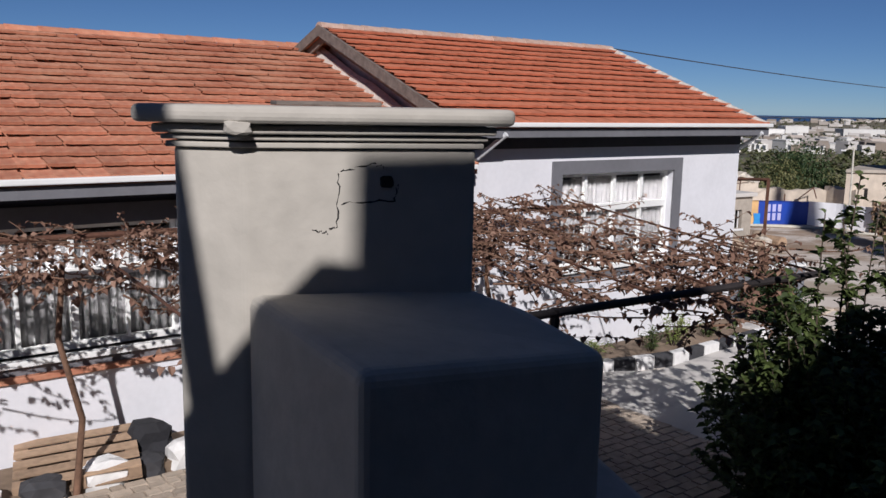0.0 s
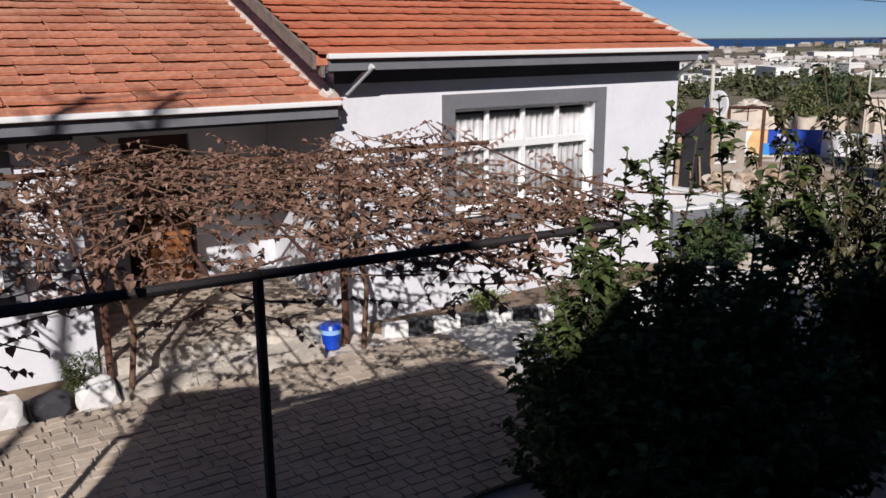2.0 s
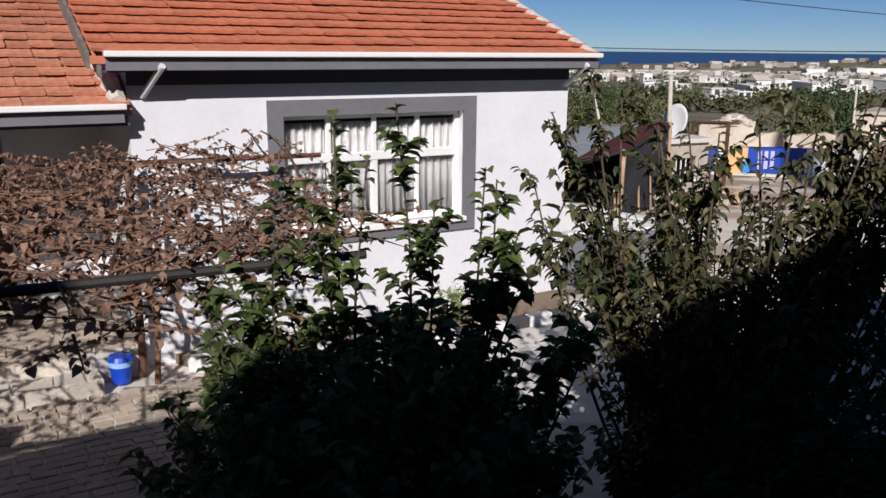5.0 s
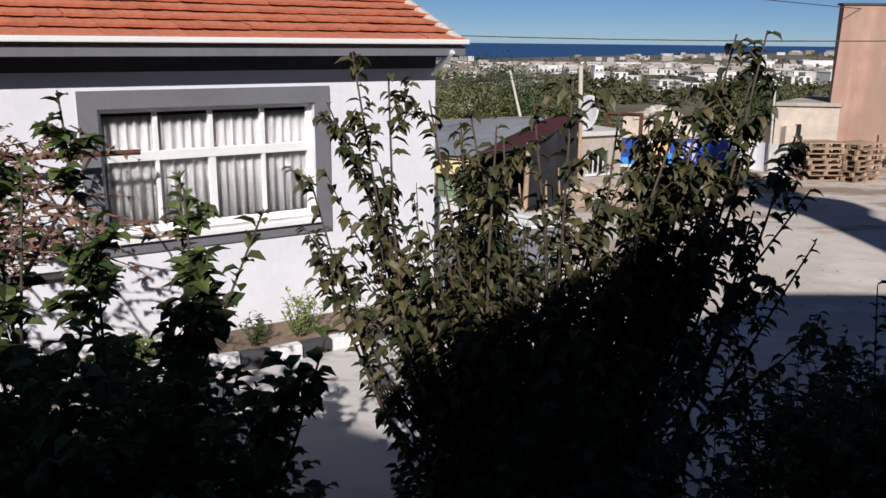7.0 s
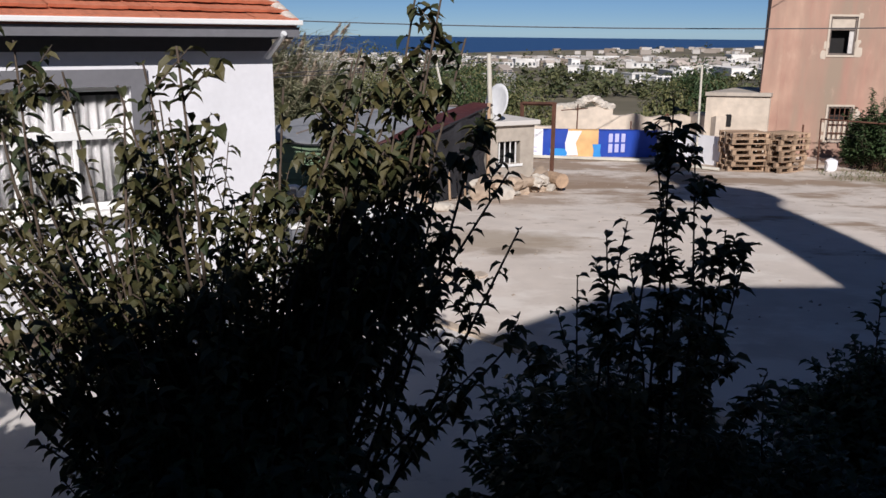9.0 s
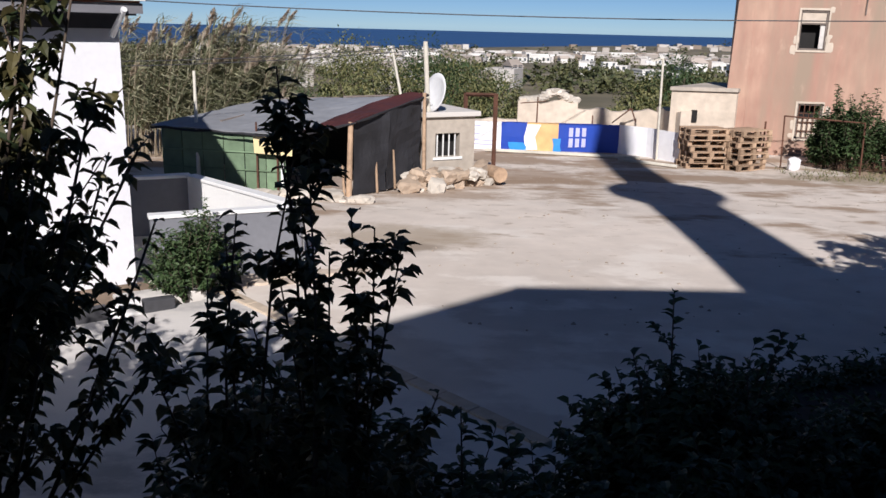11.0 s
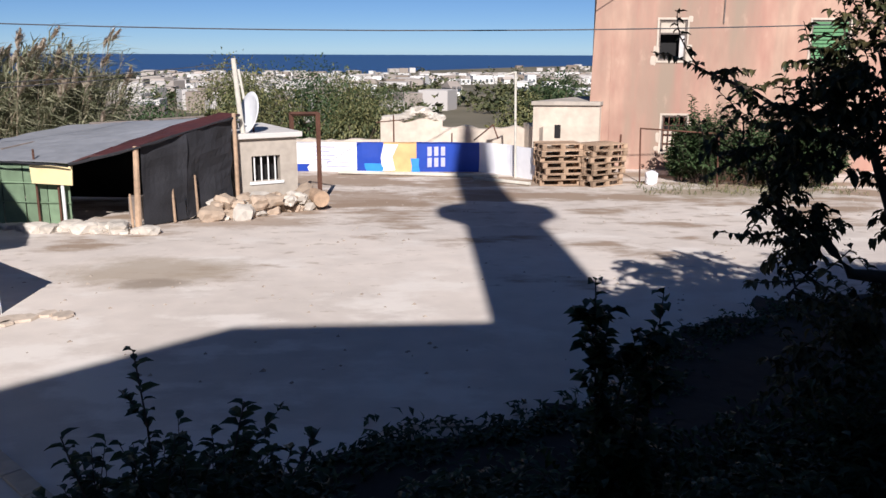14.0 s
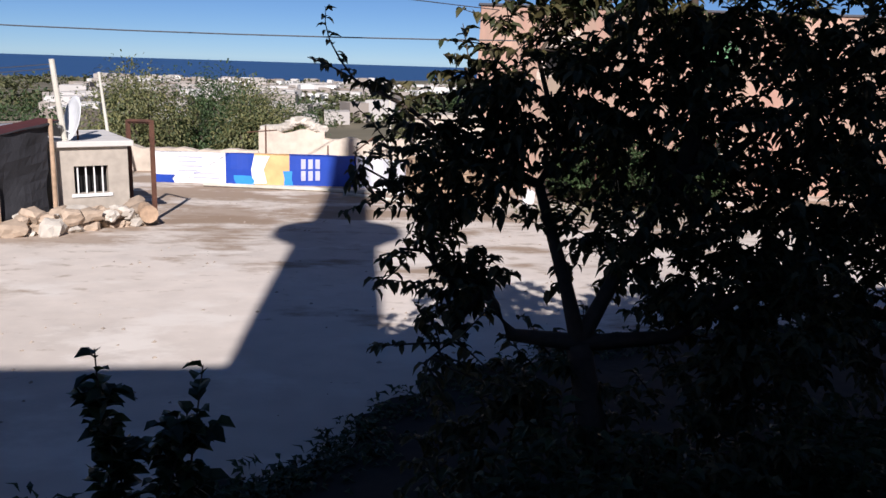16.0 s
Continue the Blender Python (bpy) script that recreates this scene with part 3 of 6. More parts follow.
# weathered barge boards on the open gable end
for v0_, z0_, v1_, z1_ in ((EAVE_V, EAVE_Z, RIDGE_V, RIDGE_Z), (7.2, 3.36, RIDGE_V, RIDGE_Z)):
    for du, dz, w in ((0.0, 0.0, 0.14), (0.10, -0.13, 0.10)):
        bm = bmesh.new()
        u = -6.02 + du
        vs = [bm.verts.new(c) for c in ((u, v0_, z0_ + dz - w), (u, v1_, z1_ + dz - w), (u, v1_, z1_ + dz + 0.02), (u, v0_, z0_ + dz + 0.02),
                                        (u + 0.04, v0_, z0_ + dz - w), (u + 0.04, v1_, z1_ + dz - w), (u + 0.04, v1_, z1_ + dz + 0.02), (u + 0.04, v0_, z0_ + dz + 0.02))]
        for q in ((0, 1, 2, 3), (7, 6, 5, 4), (0, 4, 5, 1), (1, 5, 6, 2), (2, 6, 7, 3), (3, 7, 4, 0)):
            bm.faces.new([vs[i] for i in q])
        part("barge_board", bm, OLD_WOOD, house_r, "weathered grey timber barge board")

# left-hand block: lower roof, windows, recessed porch
house_l = root("house", HOUSE, "lower white plastered house wing with weathered tiled roof and recessed porch", "house", "houses")
LV = 0.42
part("wall", wall_with_holes(-14.5, -8.45, -0.2, 2.80, LV, LV + 0.25, [(-11.35, -9.25, 1.14, 2.42)]), WHITE_WALL, house_l, "white plastered front wall")
part("wall", box((-8.70, LV + 0.25, -0.2), (-8.45, 2.4, 2.80)), WHITE_WALL, house_l)
part("wall", wall_with_holes(-8.45, -5.6, -0.2, 2.80, 2.4, 2.65, [(-7.6, -6.7, 0.36, 2.40)]), WHITE_WALL, house_l, "white porch back wall")
part("wall", box((-14.5, 6.5, -0.2), (-5.6, 6.75, 2.80)), WHITE_WALL, house_l)
part("wall", box((-14.5, LV + 0.25, -0.2), (-14.25, 6.5, 2.80)), WHITE_WALL, house_l)
part("ledge", box((-14.5, LV - 0.10, 0.93), (-8.45, LV - 0.004, 0.99), 0.01), TILE_OLD, house_l, "terracotta ledge along the wall")
part("plinth", box((-14.5, LV - 0.06, -0.2), (-8.45, LV - 0.004, 0.92)), WHITE_WALL, house_l, "whitewashed plinth")
# same painted eaves shade on the lower wing
part("eaves_shade_band", box((-14.5, LV - 0.012, 2.62), (-8.45, LV - 0.003, 2.80)), DARK_SOFFIT, house_l, "dark band standing in for the shade under the eaves")
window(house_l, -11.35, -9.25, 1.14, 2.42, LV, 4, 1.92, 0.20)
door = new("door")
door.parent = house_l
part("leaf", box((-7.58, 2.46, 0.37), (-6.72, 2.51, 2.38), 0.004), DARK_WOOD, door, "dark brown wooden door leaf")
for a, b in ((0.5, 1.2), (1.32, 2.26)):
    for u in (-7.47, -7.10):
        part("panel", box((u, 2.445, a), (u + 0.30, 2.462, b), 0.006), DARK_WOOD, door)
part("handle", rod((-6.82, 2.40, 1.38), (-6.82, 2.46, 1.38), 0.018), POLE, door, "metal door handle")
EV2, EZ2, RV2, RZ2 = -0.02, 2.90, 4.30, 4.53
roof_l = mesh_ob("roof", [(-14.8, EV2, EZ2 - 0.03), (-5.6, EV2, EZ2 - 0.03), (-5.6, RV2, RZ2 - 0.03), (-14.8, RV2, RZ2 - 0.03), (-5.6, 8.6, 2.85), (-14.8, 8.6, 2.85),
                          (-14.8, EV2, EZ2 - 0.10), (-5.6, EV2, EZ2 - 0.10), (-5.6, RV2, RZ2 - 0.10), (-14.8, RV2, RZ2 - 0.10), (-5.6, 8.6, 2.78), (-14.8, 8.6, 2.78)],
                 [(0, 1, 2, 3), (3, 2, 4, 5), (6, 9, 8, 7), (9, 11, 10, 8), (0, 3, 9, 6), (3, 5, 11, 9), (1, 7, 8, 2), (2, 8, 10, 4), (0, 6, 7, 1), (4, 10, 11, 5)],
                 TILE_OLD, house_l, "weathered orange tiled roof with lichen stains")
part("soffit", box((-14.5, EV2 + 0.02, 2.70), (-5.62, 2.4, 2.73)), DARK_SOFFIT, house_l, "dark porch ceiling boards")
gutter(-14.7, -5.66, EV2, EZ2, house_l)
# mortar fillet where the lower roof meets the gable
for k in range(9):
    t0, t1 = k / 9, (k + 1) / 9
    a = Vector((-5.72, EV2 + (RV2 - EV2) * t0, EZ2 + (RZ2 - EZ2) * t0 + 0.03))
    b = Vector((-5.72, EV2 + (RV2 - EV2) * t1, EZ2 + (RZ2 - EZ2) * t1 + 0.03))
    part("mortar_fillet", rod(a, b, 0.085 + 0.02 * (k % 3), 0.08 + 0.02 * ((k + 1) % 3), 7), MORTAR, house_l)

# porch platform and its steps
porch = root("porch_floor", HOUSE, "raised porch floor of irregular stone paving with block steps", "porch", kind="structure")
part("platform", box((-8.42, -0.05, -0.1), (-5.63, 2.38, 0.33)), CONCRETE, porch)
part("step", box((-8.35, -0.42, -0.1), (-6.14, -0.056, 0.165)), CONCRETE, porch)


# ---- pillar by the path ----
PILLAR_PLAN = [(0, 0), (0.852, 0), (0.852, 0.34), (-0.17, 0.34), (-0.235, 0.10)]
pillar = root("pillar", pose(-0.41, 3.66, 0, 0, 0, 15.7), "square rendered gate pillar with moulded cap and cracked plaster", "pillar")


def pillar_slab(name, grow, z0, z1, bevel, label=""):
    """A slab over the pillar's plan, standing out by grow all round."""
    n = len(PILLAR_PLAN)
    ring = []
    for k in range(n):
        p, q, r = (Vector(PILLAR_PLAN[m % n]) for m in (k - 1, k, k + 1))
        d0, d1 = (q - p).normalized(), (r - q).normalized()
        n0, n1 = Vector((d0.y, -d0.x)), Vector((d1.y, -d1.x))
        m = (n0 + n1).normalized()
        ring.append(q + m * grow / max(m.dot(n0), 0.5))
    bm = bmesh.new()
    low = [bm.verts.new((p.x, p.y, z0)) for p in ring]
    high = [bm.verts.new((p.x, p.y, z1)) for p in ring]
    bm.faces.new(low[::-1])
    bm.faces.new(high)
    for k in range(n):
        bm.faces.new((low[k], low[(k + 1) % n], high[(k + 1) % n], high[k]))
    if bevel:
        bmesh.ops.bevel(bm, geom=list(bm.edges), offset=bevel, segments=3, affect="EDGES", profile=0.5)
    return part(name, bm, PILLAR, pillar, label)


pillar_slab("shaft", 0.0, -0.3, 3.49, 0.018, "aged beige rendered shaft")
for grow, z0, z1, bv in ((0.022, 3.485, 3.505, 0.005), (0.035, 3.512, 3.530, 0.006), (0.060, 3.534, 3.566, 0.010), (0.115, 3.570, 3.632, 0.024)):
    pillar_slab("cap_moulding", grow, z0, z1, bv)
bm = bmesh.new()
plan = [(0.24, -0.96), (1.12, -0.62), (1.06, -0.06), (0.856, 0.10), (0.856, -0.004), (0.0, -0.004)]
low = [bm.verts.new((x, y, -0.3)) for x, y in plan]
high = [bm.verts.new((x, y, z)) for (x, y), z in zip(plan, (2.96, 2.86, 2.87, 2.92, 2.95, 2.97))]
bm.faces.new(low[::-1])
bm.faces.new(high)
for k in range(6):
    bm.faces.new((low[k], low[(k + 1) % 6], high[(k + 1) % 6], high[k]))
bmesh.ops.bevel(bm, geom=[e for e in bm.edges if e.calc_length() > 0.2], offset=0.045, segments=4, affect="EDGES", profile=0.5)
part("shoulder", bm, PILLAR, pillar, "lower rendered shoulder block")
part("plinth", box((0.30, -1.15, -0.3), (1.33, -0.10, 2.30), 0.03), PILLAR, pillar, "lower rendered plinth")
part("tile_fragment", box((0.12, 0.05, 3.634), (0.50, 0.32, 3.650), 0.004), OLD_WOOD, pillar, "dark slate lying on the cap")
rk = random.Random(4)
CRACKS = ((0.335, 3.40, 0.325, 3.20), (0.335, 3.40, 0.45, 3.43), (0.45, 3.43, 0.52, 3.41), (0.34, 3.285, 0.54, 3.295), (0.54, 3.295, 0.55, 3.36), (0.325, 3.20, 0.30, 3.195), (0.24, 3.19, 0.29, 3.18))
for x0_, z0_, x1_, z1_ in CRACKS:
    n = 11
    cp = [Vector((x0_ + (x1_ - x0_) * i / n + rk.uniform(-0.006, 0.006), 0.001, z0_ + (z1_ - z0_) * i / n + rk.uniform(-0.006, 0.006))) for i in range(n + 1)]
    v_, f_ = tube_path(cp, [rk.uniform(0.001, 0.0045) for _ in cp], 5)
    mesh_ob("crack", v_, f_, VOID, pillar, "dark crack in the plaster")
part("hole", rough_stone((0.048, 0.02, 0.04), 77), VOID, pillar, "dark hole in the plaster").location = (0.51, 0.0, 3.345)
part("chip", rough_stone((0.09, 0.05, 0.05), 78), PILLAR, pillar, "broken chip in the cap").location = (-0.02, -0.085, 3.535)
part("bare_patch", rough_stone((0.014, 0.008, 0.24), 79), WHITE_PAINT, pillar, "pale bare streak in the render").location = (-0.095, 0.058, 3.12)
# ---- the lighthouse building behind the path, whose shadow lies over the yard ----
RUN = 1.0 / math.tan(radians(SUN_HEIGHT))
LH = 8.9


def caster(x, y, z):
    """The place at height z whose shadow falls on (x, y) of the yard."""
    return (x + math.sin(radians(SUN_TURN)) * RUN * z, y - math.cos(radians(SUN_TURN)) * RUN * z)


# unseen building, its outline worked back from the shade edge
outline = [caster(*p, LH) for p in ((-0.17, 9.10), (0.30, 9.26), (1.88, 10.65), (2.22, 10.75), (2.97, 9.45), (3.46, 10.60), (4.42, 11.22), (5.26, 10.75), (7.28, 12.98), (9.92, 15.68), (12.78, 15.86), (14.45, 17.0), (18.5, 18.6), (30, 22))]
outline += [(30, -16), (0.3, -16)]
lighthouse = root("lighthouse", Matrix(), "unseen round lighthouse with its keeper's building, darkened to cut bounce light", "lighthouse")
nv = len(outline)
mesh_ob("building", [(*p, -0.3) for p in outline] + [(*p, LH) for p in outline],
        [tuple(range(nv))[::-1], tuple(range(nv, 2 * nv))] + [(i, (i + 1) % nv, nv + (i + 1) % nv, nv + i) for i in range(nv)], BUILDING, lighthouse, "unseen keeper's building, dark to cut bounce light")
bm = bmesh.new()
AX, AY = caster(13.60, 16.35, LH)
for z0_, z1_, r0_, r1_ in ((LH - 0.5, 12.55, 0.80, 0.74), (12.55, 13.25, 0.74, 1.18), (13.25, 13.6, 1.22, 1.22), (13.6, 17.2, 0.60, 0.55), (17.2, 18.6, 0.62, 0.42), (18.6, 20.6, 0.36, 0.12)):
    add_rod(bm, (AX, AY, z0_), (AX, AY, z1_), r0_, r1_, 28)
part("tower", bm, WHITE_WALL, lighthouse, "round lighthouse tower with gallery and lantern")

WX = [(-8.0, 4.75), (-1.25, 4.85), (-0.40, 5.83), (-0.03, 6.28), (0.3, 6.3)]
wv = [(x, y, z) for y in (-1.2, -5.5) for x, z in WX] + [(x, y, -0.3) for y in (-1.2, -5.5) for x, z in WX]
wn = len(WX)
mesh_ob("wing", wv, [(i, i + 1, wn + i + 1, wn + i) for i in range(wn - 1)] + [(2 * wn + i, 2 * wn + i + 1, i + 1, i) for i in range(wn - 1)]
        + [(wn + i, wn + i + 1, 3 * wn + i + 1, 3 * wn + i) for i in range(wn - 1)] + [(0, wn, 3 * wn, 2 * wn)], BUILDING, lighthouse, "low wing with a sloping parapet")

# slab below the view; its dark colour keeps bounced light low
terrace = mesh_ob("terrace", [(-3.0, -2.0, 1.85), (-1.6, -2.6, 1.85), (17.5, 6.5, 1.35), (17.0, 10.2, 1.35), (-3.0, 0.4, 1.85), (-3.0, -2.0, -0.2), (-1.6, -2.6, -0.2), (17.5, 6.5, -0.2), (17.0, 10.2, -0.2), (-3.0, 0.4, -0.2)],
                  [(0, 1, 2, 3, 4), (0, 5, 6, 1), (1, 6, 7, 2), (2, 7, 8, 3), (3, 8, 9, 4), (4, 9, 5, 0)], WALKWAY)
tagged(terrace, "raised unseen concrete walkway above the yard, dark to cut bounce light", "terrace", kind="structure")

# ---- yard surfaces ----
def sheet(name, pts, z, material, label, ragged=0.0):
    if ragged:
        fine = []
        for a, b in zip(pts, pts[1:] + pts[:1]):
            k = max(1, int(math.hypot(b[0] - a[0], b[1] - a[1]) / 0.16))
            for i in range(k):
                q = Vector((a[0] + (b[0] - a[0]) * i / k, a[1] + (b[1] - a[1]) * i / k, 0))
                w = noise.noise_vector(q * 1.7) * ragged + noise.noise_vector(q * 5.1) * ragged * 0.4
                fine.append((q.x + w.x, q.y + w.y))
        pts = fine
    n = len(pts)
    low = [(x, y, ground_z(x, y) - 0.1) for x, y in pts]
    top = [(x, y, ground_z(x, y) + z) for x, y in pts]
    ob = mesh_ob(name, low + top, [tuple(range(n, 2 * n))] + [(i, (i + 1) % n, n + (i + 1) % n, n + i) for i in range(n)], material)
    return tagged(ob, label, name.replace("_", " "), kind="structure")


sheet("concrete_pad", [(2.3, 11.9), (3.4, 12.05), (6.2, 14.5), (6.3, 14.95), (9.95, 11.35), (11.0, 10.2), (6.5, 8.4), (3.2, 8.5), (0.0, 6.6), (-2.0, 6.0), (-1.5, 8.5)], 0.05, CONCRETE, "worn grey concrete apron below the house")
# the bed's sheet paints the dark foot of the walkway into the soil
sheet("garden_bed", [(-2.2, 3.6), (-0.8, 3.2), (0.6, 3.7), (2.2, 4.8), (4.2, 6.2), (6.5, 7.8), (8.4, 9.0), (10.1, 10.7), (11.0, 12.1), (11.8, 12.9), (13.0, 13.2), (13.8, 13.7), (14.6, 15.2), (16.4, 16.5), (19.5, 17.6), (22.0, 18.0), (22.0, 8.0), (10.0, 4.5), (0.0, -0.5), (-2.2, 1.0)], 0.02, SHADE_SOIL, "planted earth bed under the walkway, soil darkened for the shade", 0.5)
bed = [hw(u, n) for u, n in ((-5.3, -0.15), (-5.1, 0.22), (-3.9, 0.52), (-2.6, 0.80), (-1.8, 0.78), (0.3, 0.72), (0.6, 0.3), (0.2, -0.18))]
sheet("flower_bed", [(p.x, p.y) for p in bed], 0.12, BED_SOIL, "dry earth flower bed along the house wall")
bed2 = [hw(u, n) for u, n in ((-14, -0.3), (-14, 0.55), (-9.8, 0.42), (-8.45, 0.20), (-8.45, -0.3))]
sheet("flower_bed", [(p.x, p.y) for p in bed2], 0.12, BED_SOIL, "dry earth bed under the porch window")


def kerb_block(p, q, h, material, label, seed):
    a = math.degrees(math.atan2(q.y - p.y, q.x - p.x))
    l = (q - p).length
    ob = part("kerb_stone", box((0.008, -0.07, -0.05), (l - 0.008, 0.07, h), 0.02), material)
    ob.matrix_world = pose(p.x, p.y, p.z, 0, random.Random(seed).uniform(-1.5, 1.5), a)
    return tagged(ob, label, "kerb stone", "kerb stones by the house")


line = [hw(u, n) for u, n in ((-5.25, 0.18), (-4.6, 0.30), (-3.9, 0.50), (-3.2, 0.66), (-2.56, 0.80), (-1.85, 0.79), (-1.1, 0.77), (0.35, 0.72))]
pts, acc = [], 0.0
for a, b in zip(line, line[1:]):
    n = max(1, round((b - a).length / 0.355))
    pts += [a.lerp(b, i / n) for i in range(n)]
pts.append(line[-1])
for i, (a, b) in enumerate(zip(pts, pts[1:])):
    w = i % 2 == 0
    kerb_block(a, b, 0.19, KERB_WHITE if w else KERB_BLACK, "white painted kerb stone edging the bed" if w else "black painted kerb stone edging the bed", i)
for i, u in enumerate((-13.2, -12.6, -12.0, -11.4, -10.85, -10.3, -9.95, -9.5, -9.05, -8.62)):
    w = i % 2 == 1
    ob = part("edging_stone", rough_stone((0.40, 0.26, 0.32 if w else 0.26), i + 40), KERB_WHITE if w else KERB_BLACK, None, smooth=False)
    p = hw(u, 0.48 - 0.02 * i)
    ob.matrix_world = pose(p.x, p.y, -0.02, 0, 0, 36 + i * 17 % 20 - 10)
    tagged(ob, "rough limewashed boulder edging the porch bed" if w else "rough dark boulder edging the porch bed", "stone", "edging stones")

# ochre edge strip between apron and yard
strip = root("edging_strip", Matrix(), "ochre stone strip along the edge of the apron", "edging", kind="structure")
e0, e1 = Vector((6.25, 14.98, 0)), Vector((10.0, 11.33, 0))
n = 13
for i in range(n):
    a, b = e0.lerp(e1, i / n), e0.lerp(e1, (i + 1) / n)
    ob = part("stone", box((0.006, -0.075, -0.05), ((b - a).length - 0.006, 0.075, 0.075), 0.012), EDGE_STONE, strip)
    ob.matrix_local = pose(a.x, a.y, 0, 0, 0, math.degrees(math.atan2(b.y - a.y, b.x - a.x)))

# flagstones in front of the low wall
flags = root("flagstone_path", Matrix(), "irregular flagstones set in pale mortar by the low wall", "path", kind="structure")
rf = random.Random(12)
for i in range(26):
    t = rf.random()
    p = Vector((6.0, 15.15, 0)).lerp(Vector((7.9, 16.15, 0)), t) + Vector((rf.uniform(-0.1, 0.12), rf.uniform(-0.28, 0.22), 0))
    k = rf.randint(5, 7)
    r = rf.uniform(0.10, 0.19)
    ring = [(math.cos(6.283 * j / k) * r * rf.uniform(0.75, 1.2), math.sin(6.283 * j / k) * r * rf.uniform(0.6, 0.95)) for j in range(k)]
    ob = mesh_ob("flagstone", [(x, y, 0) for x, y in ring] + [(x * 0.93, y * 0.93, 0.03) for x, y in ring],
                 [tuple(range(k, 2 * k))] + [(j, (j + 1) % k, k + (j + 1) % k, k + j) for j in range(k)], PAVER, flags)
    ob.matrix_local = pose(p.x, p.y, 0.002 * (i % 4), 0, 0, rf.uniform(0, 90))

# blue bucket on the porch corner
p = hw(-5.93, 0.16)
bucket = root("bucket", pose(p.x, p.y, 0.02), "blue plastic bucket with a lid beside the porch steps", "bucket")
part("body", rod((0, 0, 0), (0, 0, 0.19), 0.095, 0.12, 20), BLUE_PLASTIC, bucket, smooth=False)
part("band", rod((0, 0, 0.19), (0, 0, 0.255), 0.121, 0.125, 20), PALE_BLUE, bucket, "pale blue band")
part("lid", rod((0, 0, 0.255), (0, 0, 0.30), 0.135, 0.11, 20), BLUE_PLASTIC, bucket, "blue lid")

# cabinet on the porch
p = hw(-7.20, -2.10)
cab = root("cabinet", pose(p.x, p.y, 0.335, 0, 0, 36), "orange-brown wooden cabinet standing on the porch", "cabinet")
part("body", box((-0.28, -0.20, 0.06), (0.28, 0.2, 0.95), 0.01), BROWN_WOOD, cab)
part("top", box((-0.31, -0.23, 0.952), (0.31, 0.23, 0.99), 0.008), BROWN_WOOD, cab)
for a, b in ((0.12, 0.50), (0.54, 0.91)):
    part("door", box((-0.25, -0.222, a), (0.25, -0.203, b), 0.006), BROWN_WOOD, cab)

# ---- pergola with its dry vine ----
pergola = root("pergola", Matrix(), "rusty steel pipe pergola carrying a dry grapevine", "pergola")
BEAM_DIR = Vector((0.845, 0.535, 0))
B0 = Vector((1.087, 6.36, 2.25))
BL, BR = B0 - BEAM_DIR * 5.2, B0 + BEAM_DIR * 3.2
FRONT_END = B0 - BEAM_DIR * 2.3
part("beam", rod(FRONT_END, BR, 0.034, 0.030, 8), BLACK_STEEL, pergola, "dark steel front beam")
part("post", rod((B0.x, B0.y, 0), B0 + Vector((0, 0, 0.03)), 0.034, 0.034, 8), BLACK_STEEL, pergola, "dark steel front post")
part("post", rod((FRONT_END.x, FRONT_END.y, 0), FRONT_END, 0.034, 0.034, 8), BLACK_STEEL, pergola, "dark steel front post")
P2, P3 = hw(-5.69, 0.07, 0), hw(-8.42, 0.10, 0)
part("post", rod(P2, P2 + Vector((0, 0, 2.35)), 0.045, 0.04, 8), RUST, pergola, "rusty back post")
part("post", rod(P3, P3 + Vector((0, 0, 2.45)), 0.04, 0.04, 8), RUST, pergola, "rusty back post")
part("back_beam", rod(hw(-13.5, 0.10, 2.42), hw(-3.6, 0.10, 2.30), 0.028, 0.028, 8), RUST, pergola, "rusty back beam")
for k in range(9):
    a = FRONT_END.lerp(BR, (k + 0.1) / 8.4)
    b = hw(-10.4 + k * 0.80, 0.10, 2.40)
    part("cross_wire", rod(a, b, 0.012, 0.012, 6), RUST, pergola)

vine = root("grapevine", Matrix(), "tangled grapevine with dry brown leaves over the pergola", "vine")
vb = Bush(7, True)
for bx in (hw(-5.6, 0.35, 0), hw(-8.3, 0.4, 0), hw(-10.6, 0.5, 0)):
    base = Vector(bx)
    top = base + Vector((vb.rnd.uniform(-0.2, 0.3), vb.rnd.uniform(-0.3, 0.1), 2.25))
    vb.stem([base, base.lerp(top, 0.35) + Vector((0.08, 0.04, 0)), base.lerp(top, 0.7) - Vector((0.05, 0.06, 0)), top], 0.034, 0.024, 7)


def canopy_point(s, t):
    """s along the pergola, t from the front beam (0) back to the house (1)."""
    a = BL.lerp(BR, s)
    b = hw(-13.3 + 10.0 * s, 0.05, 2.42)
    return a.lerp(b, t) + Vector((0, 0, 0.08 + 0.16 * noise.noise(Vector((s * 9, t * 5, 2)))))


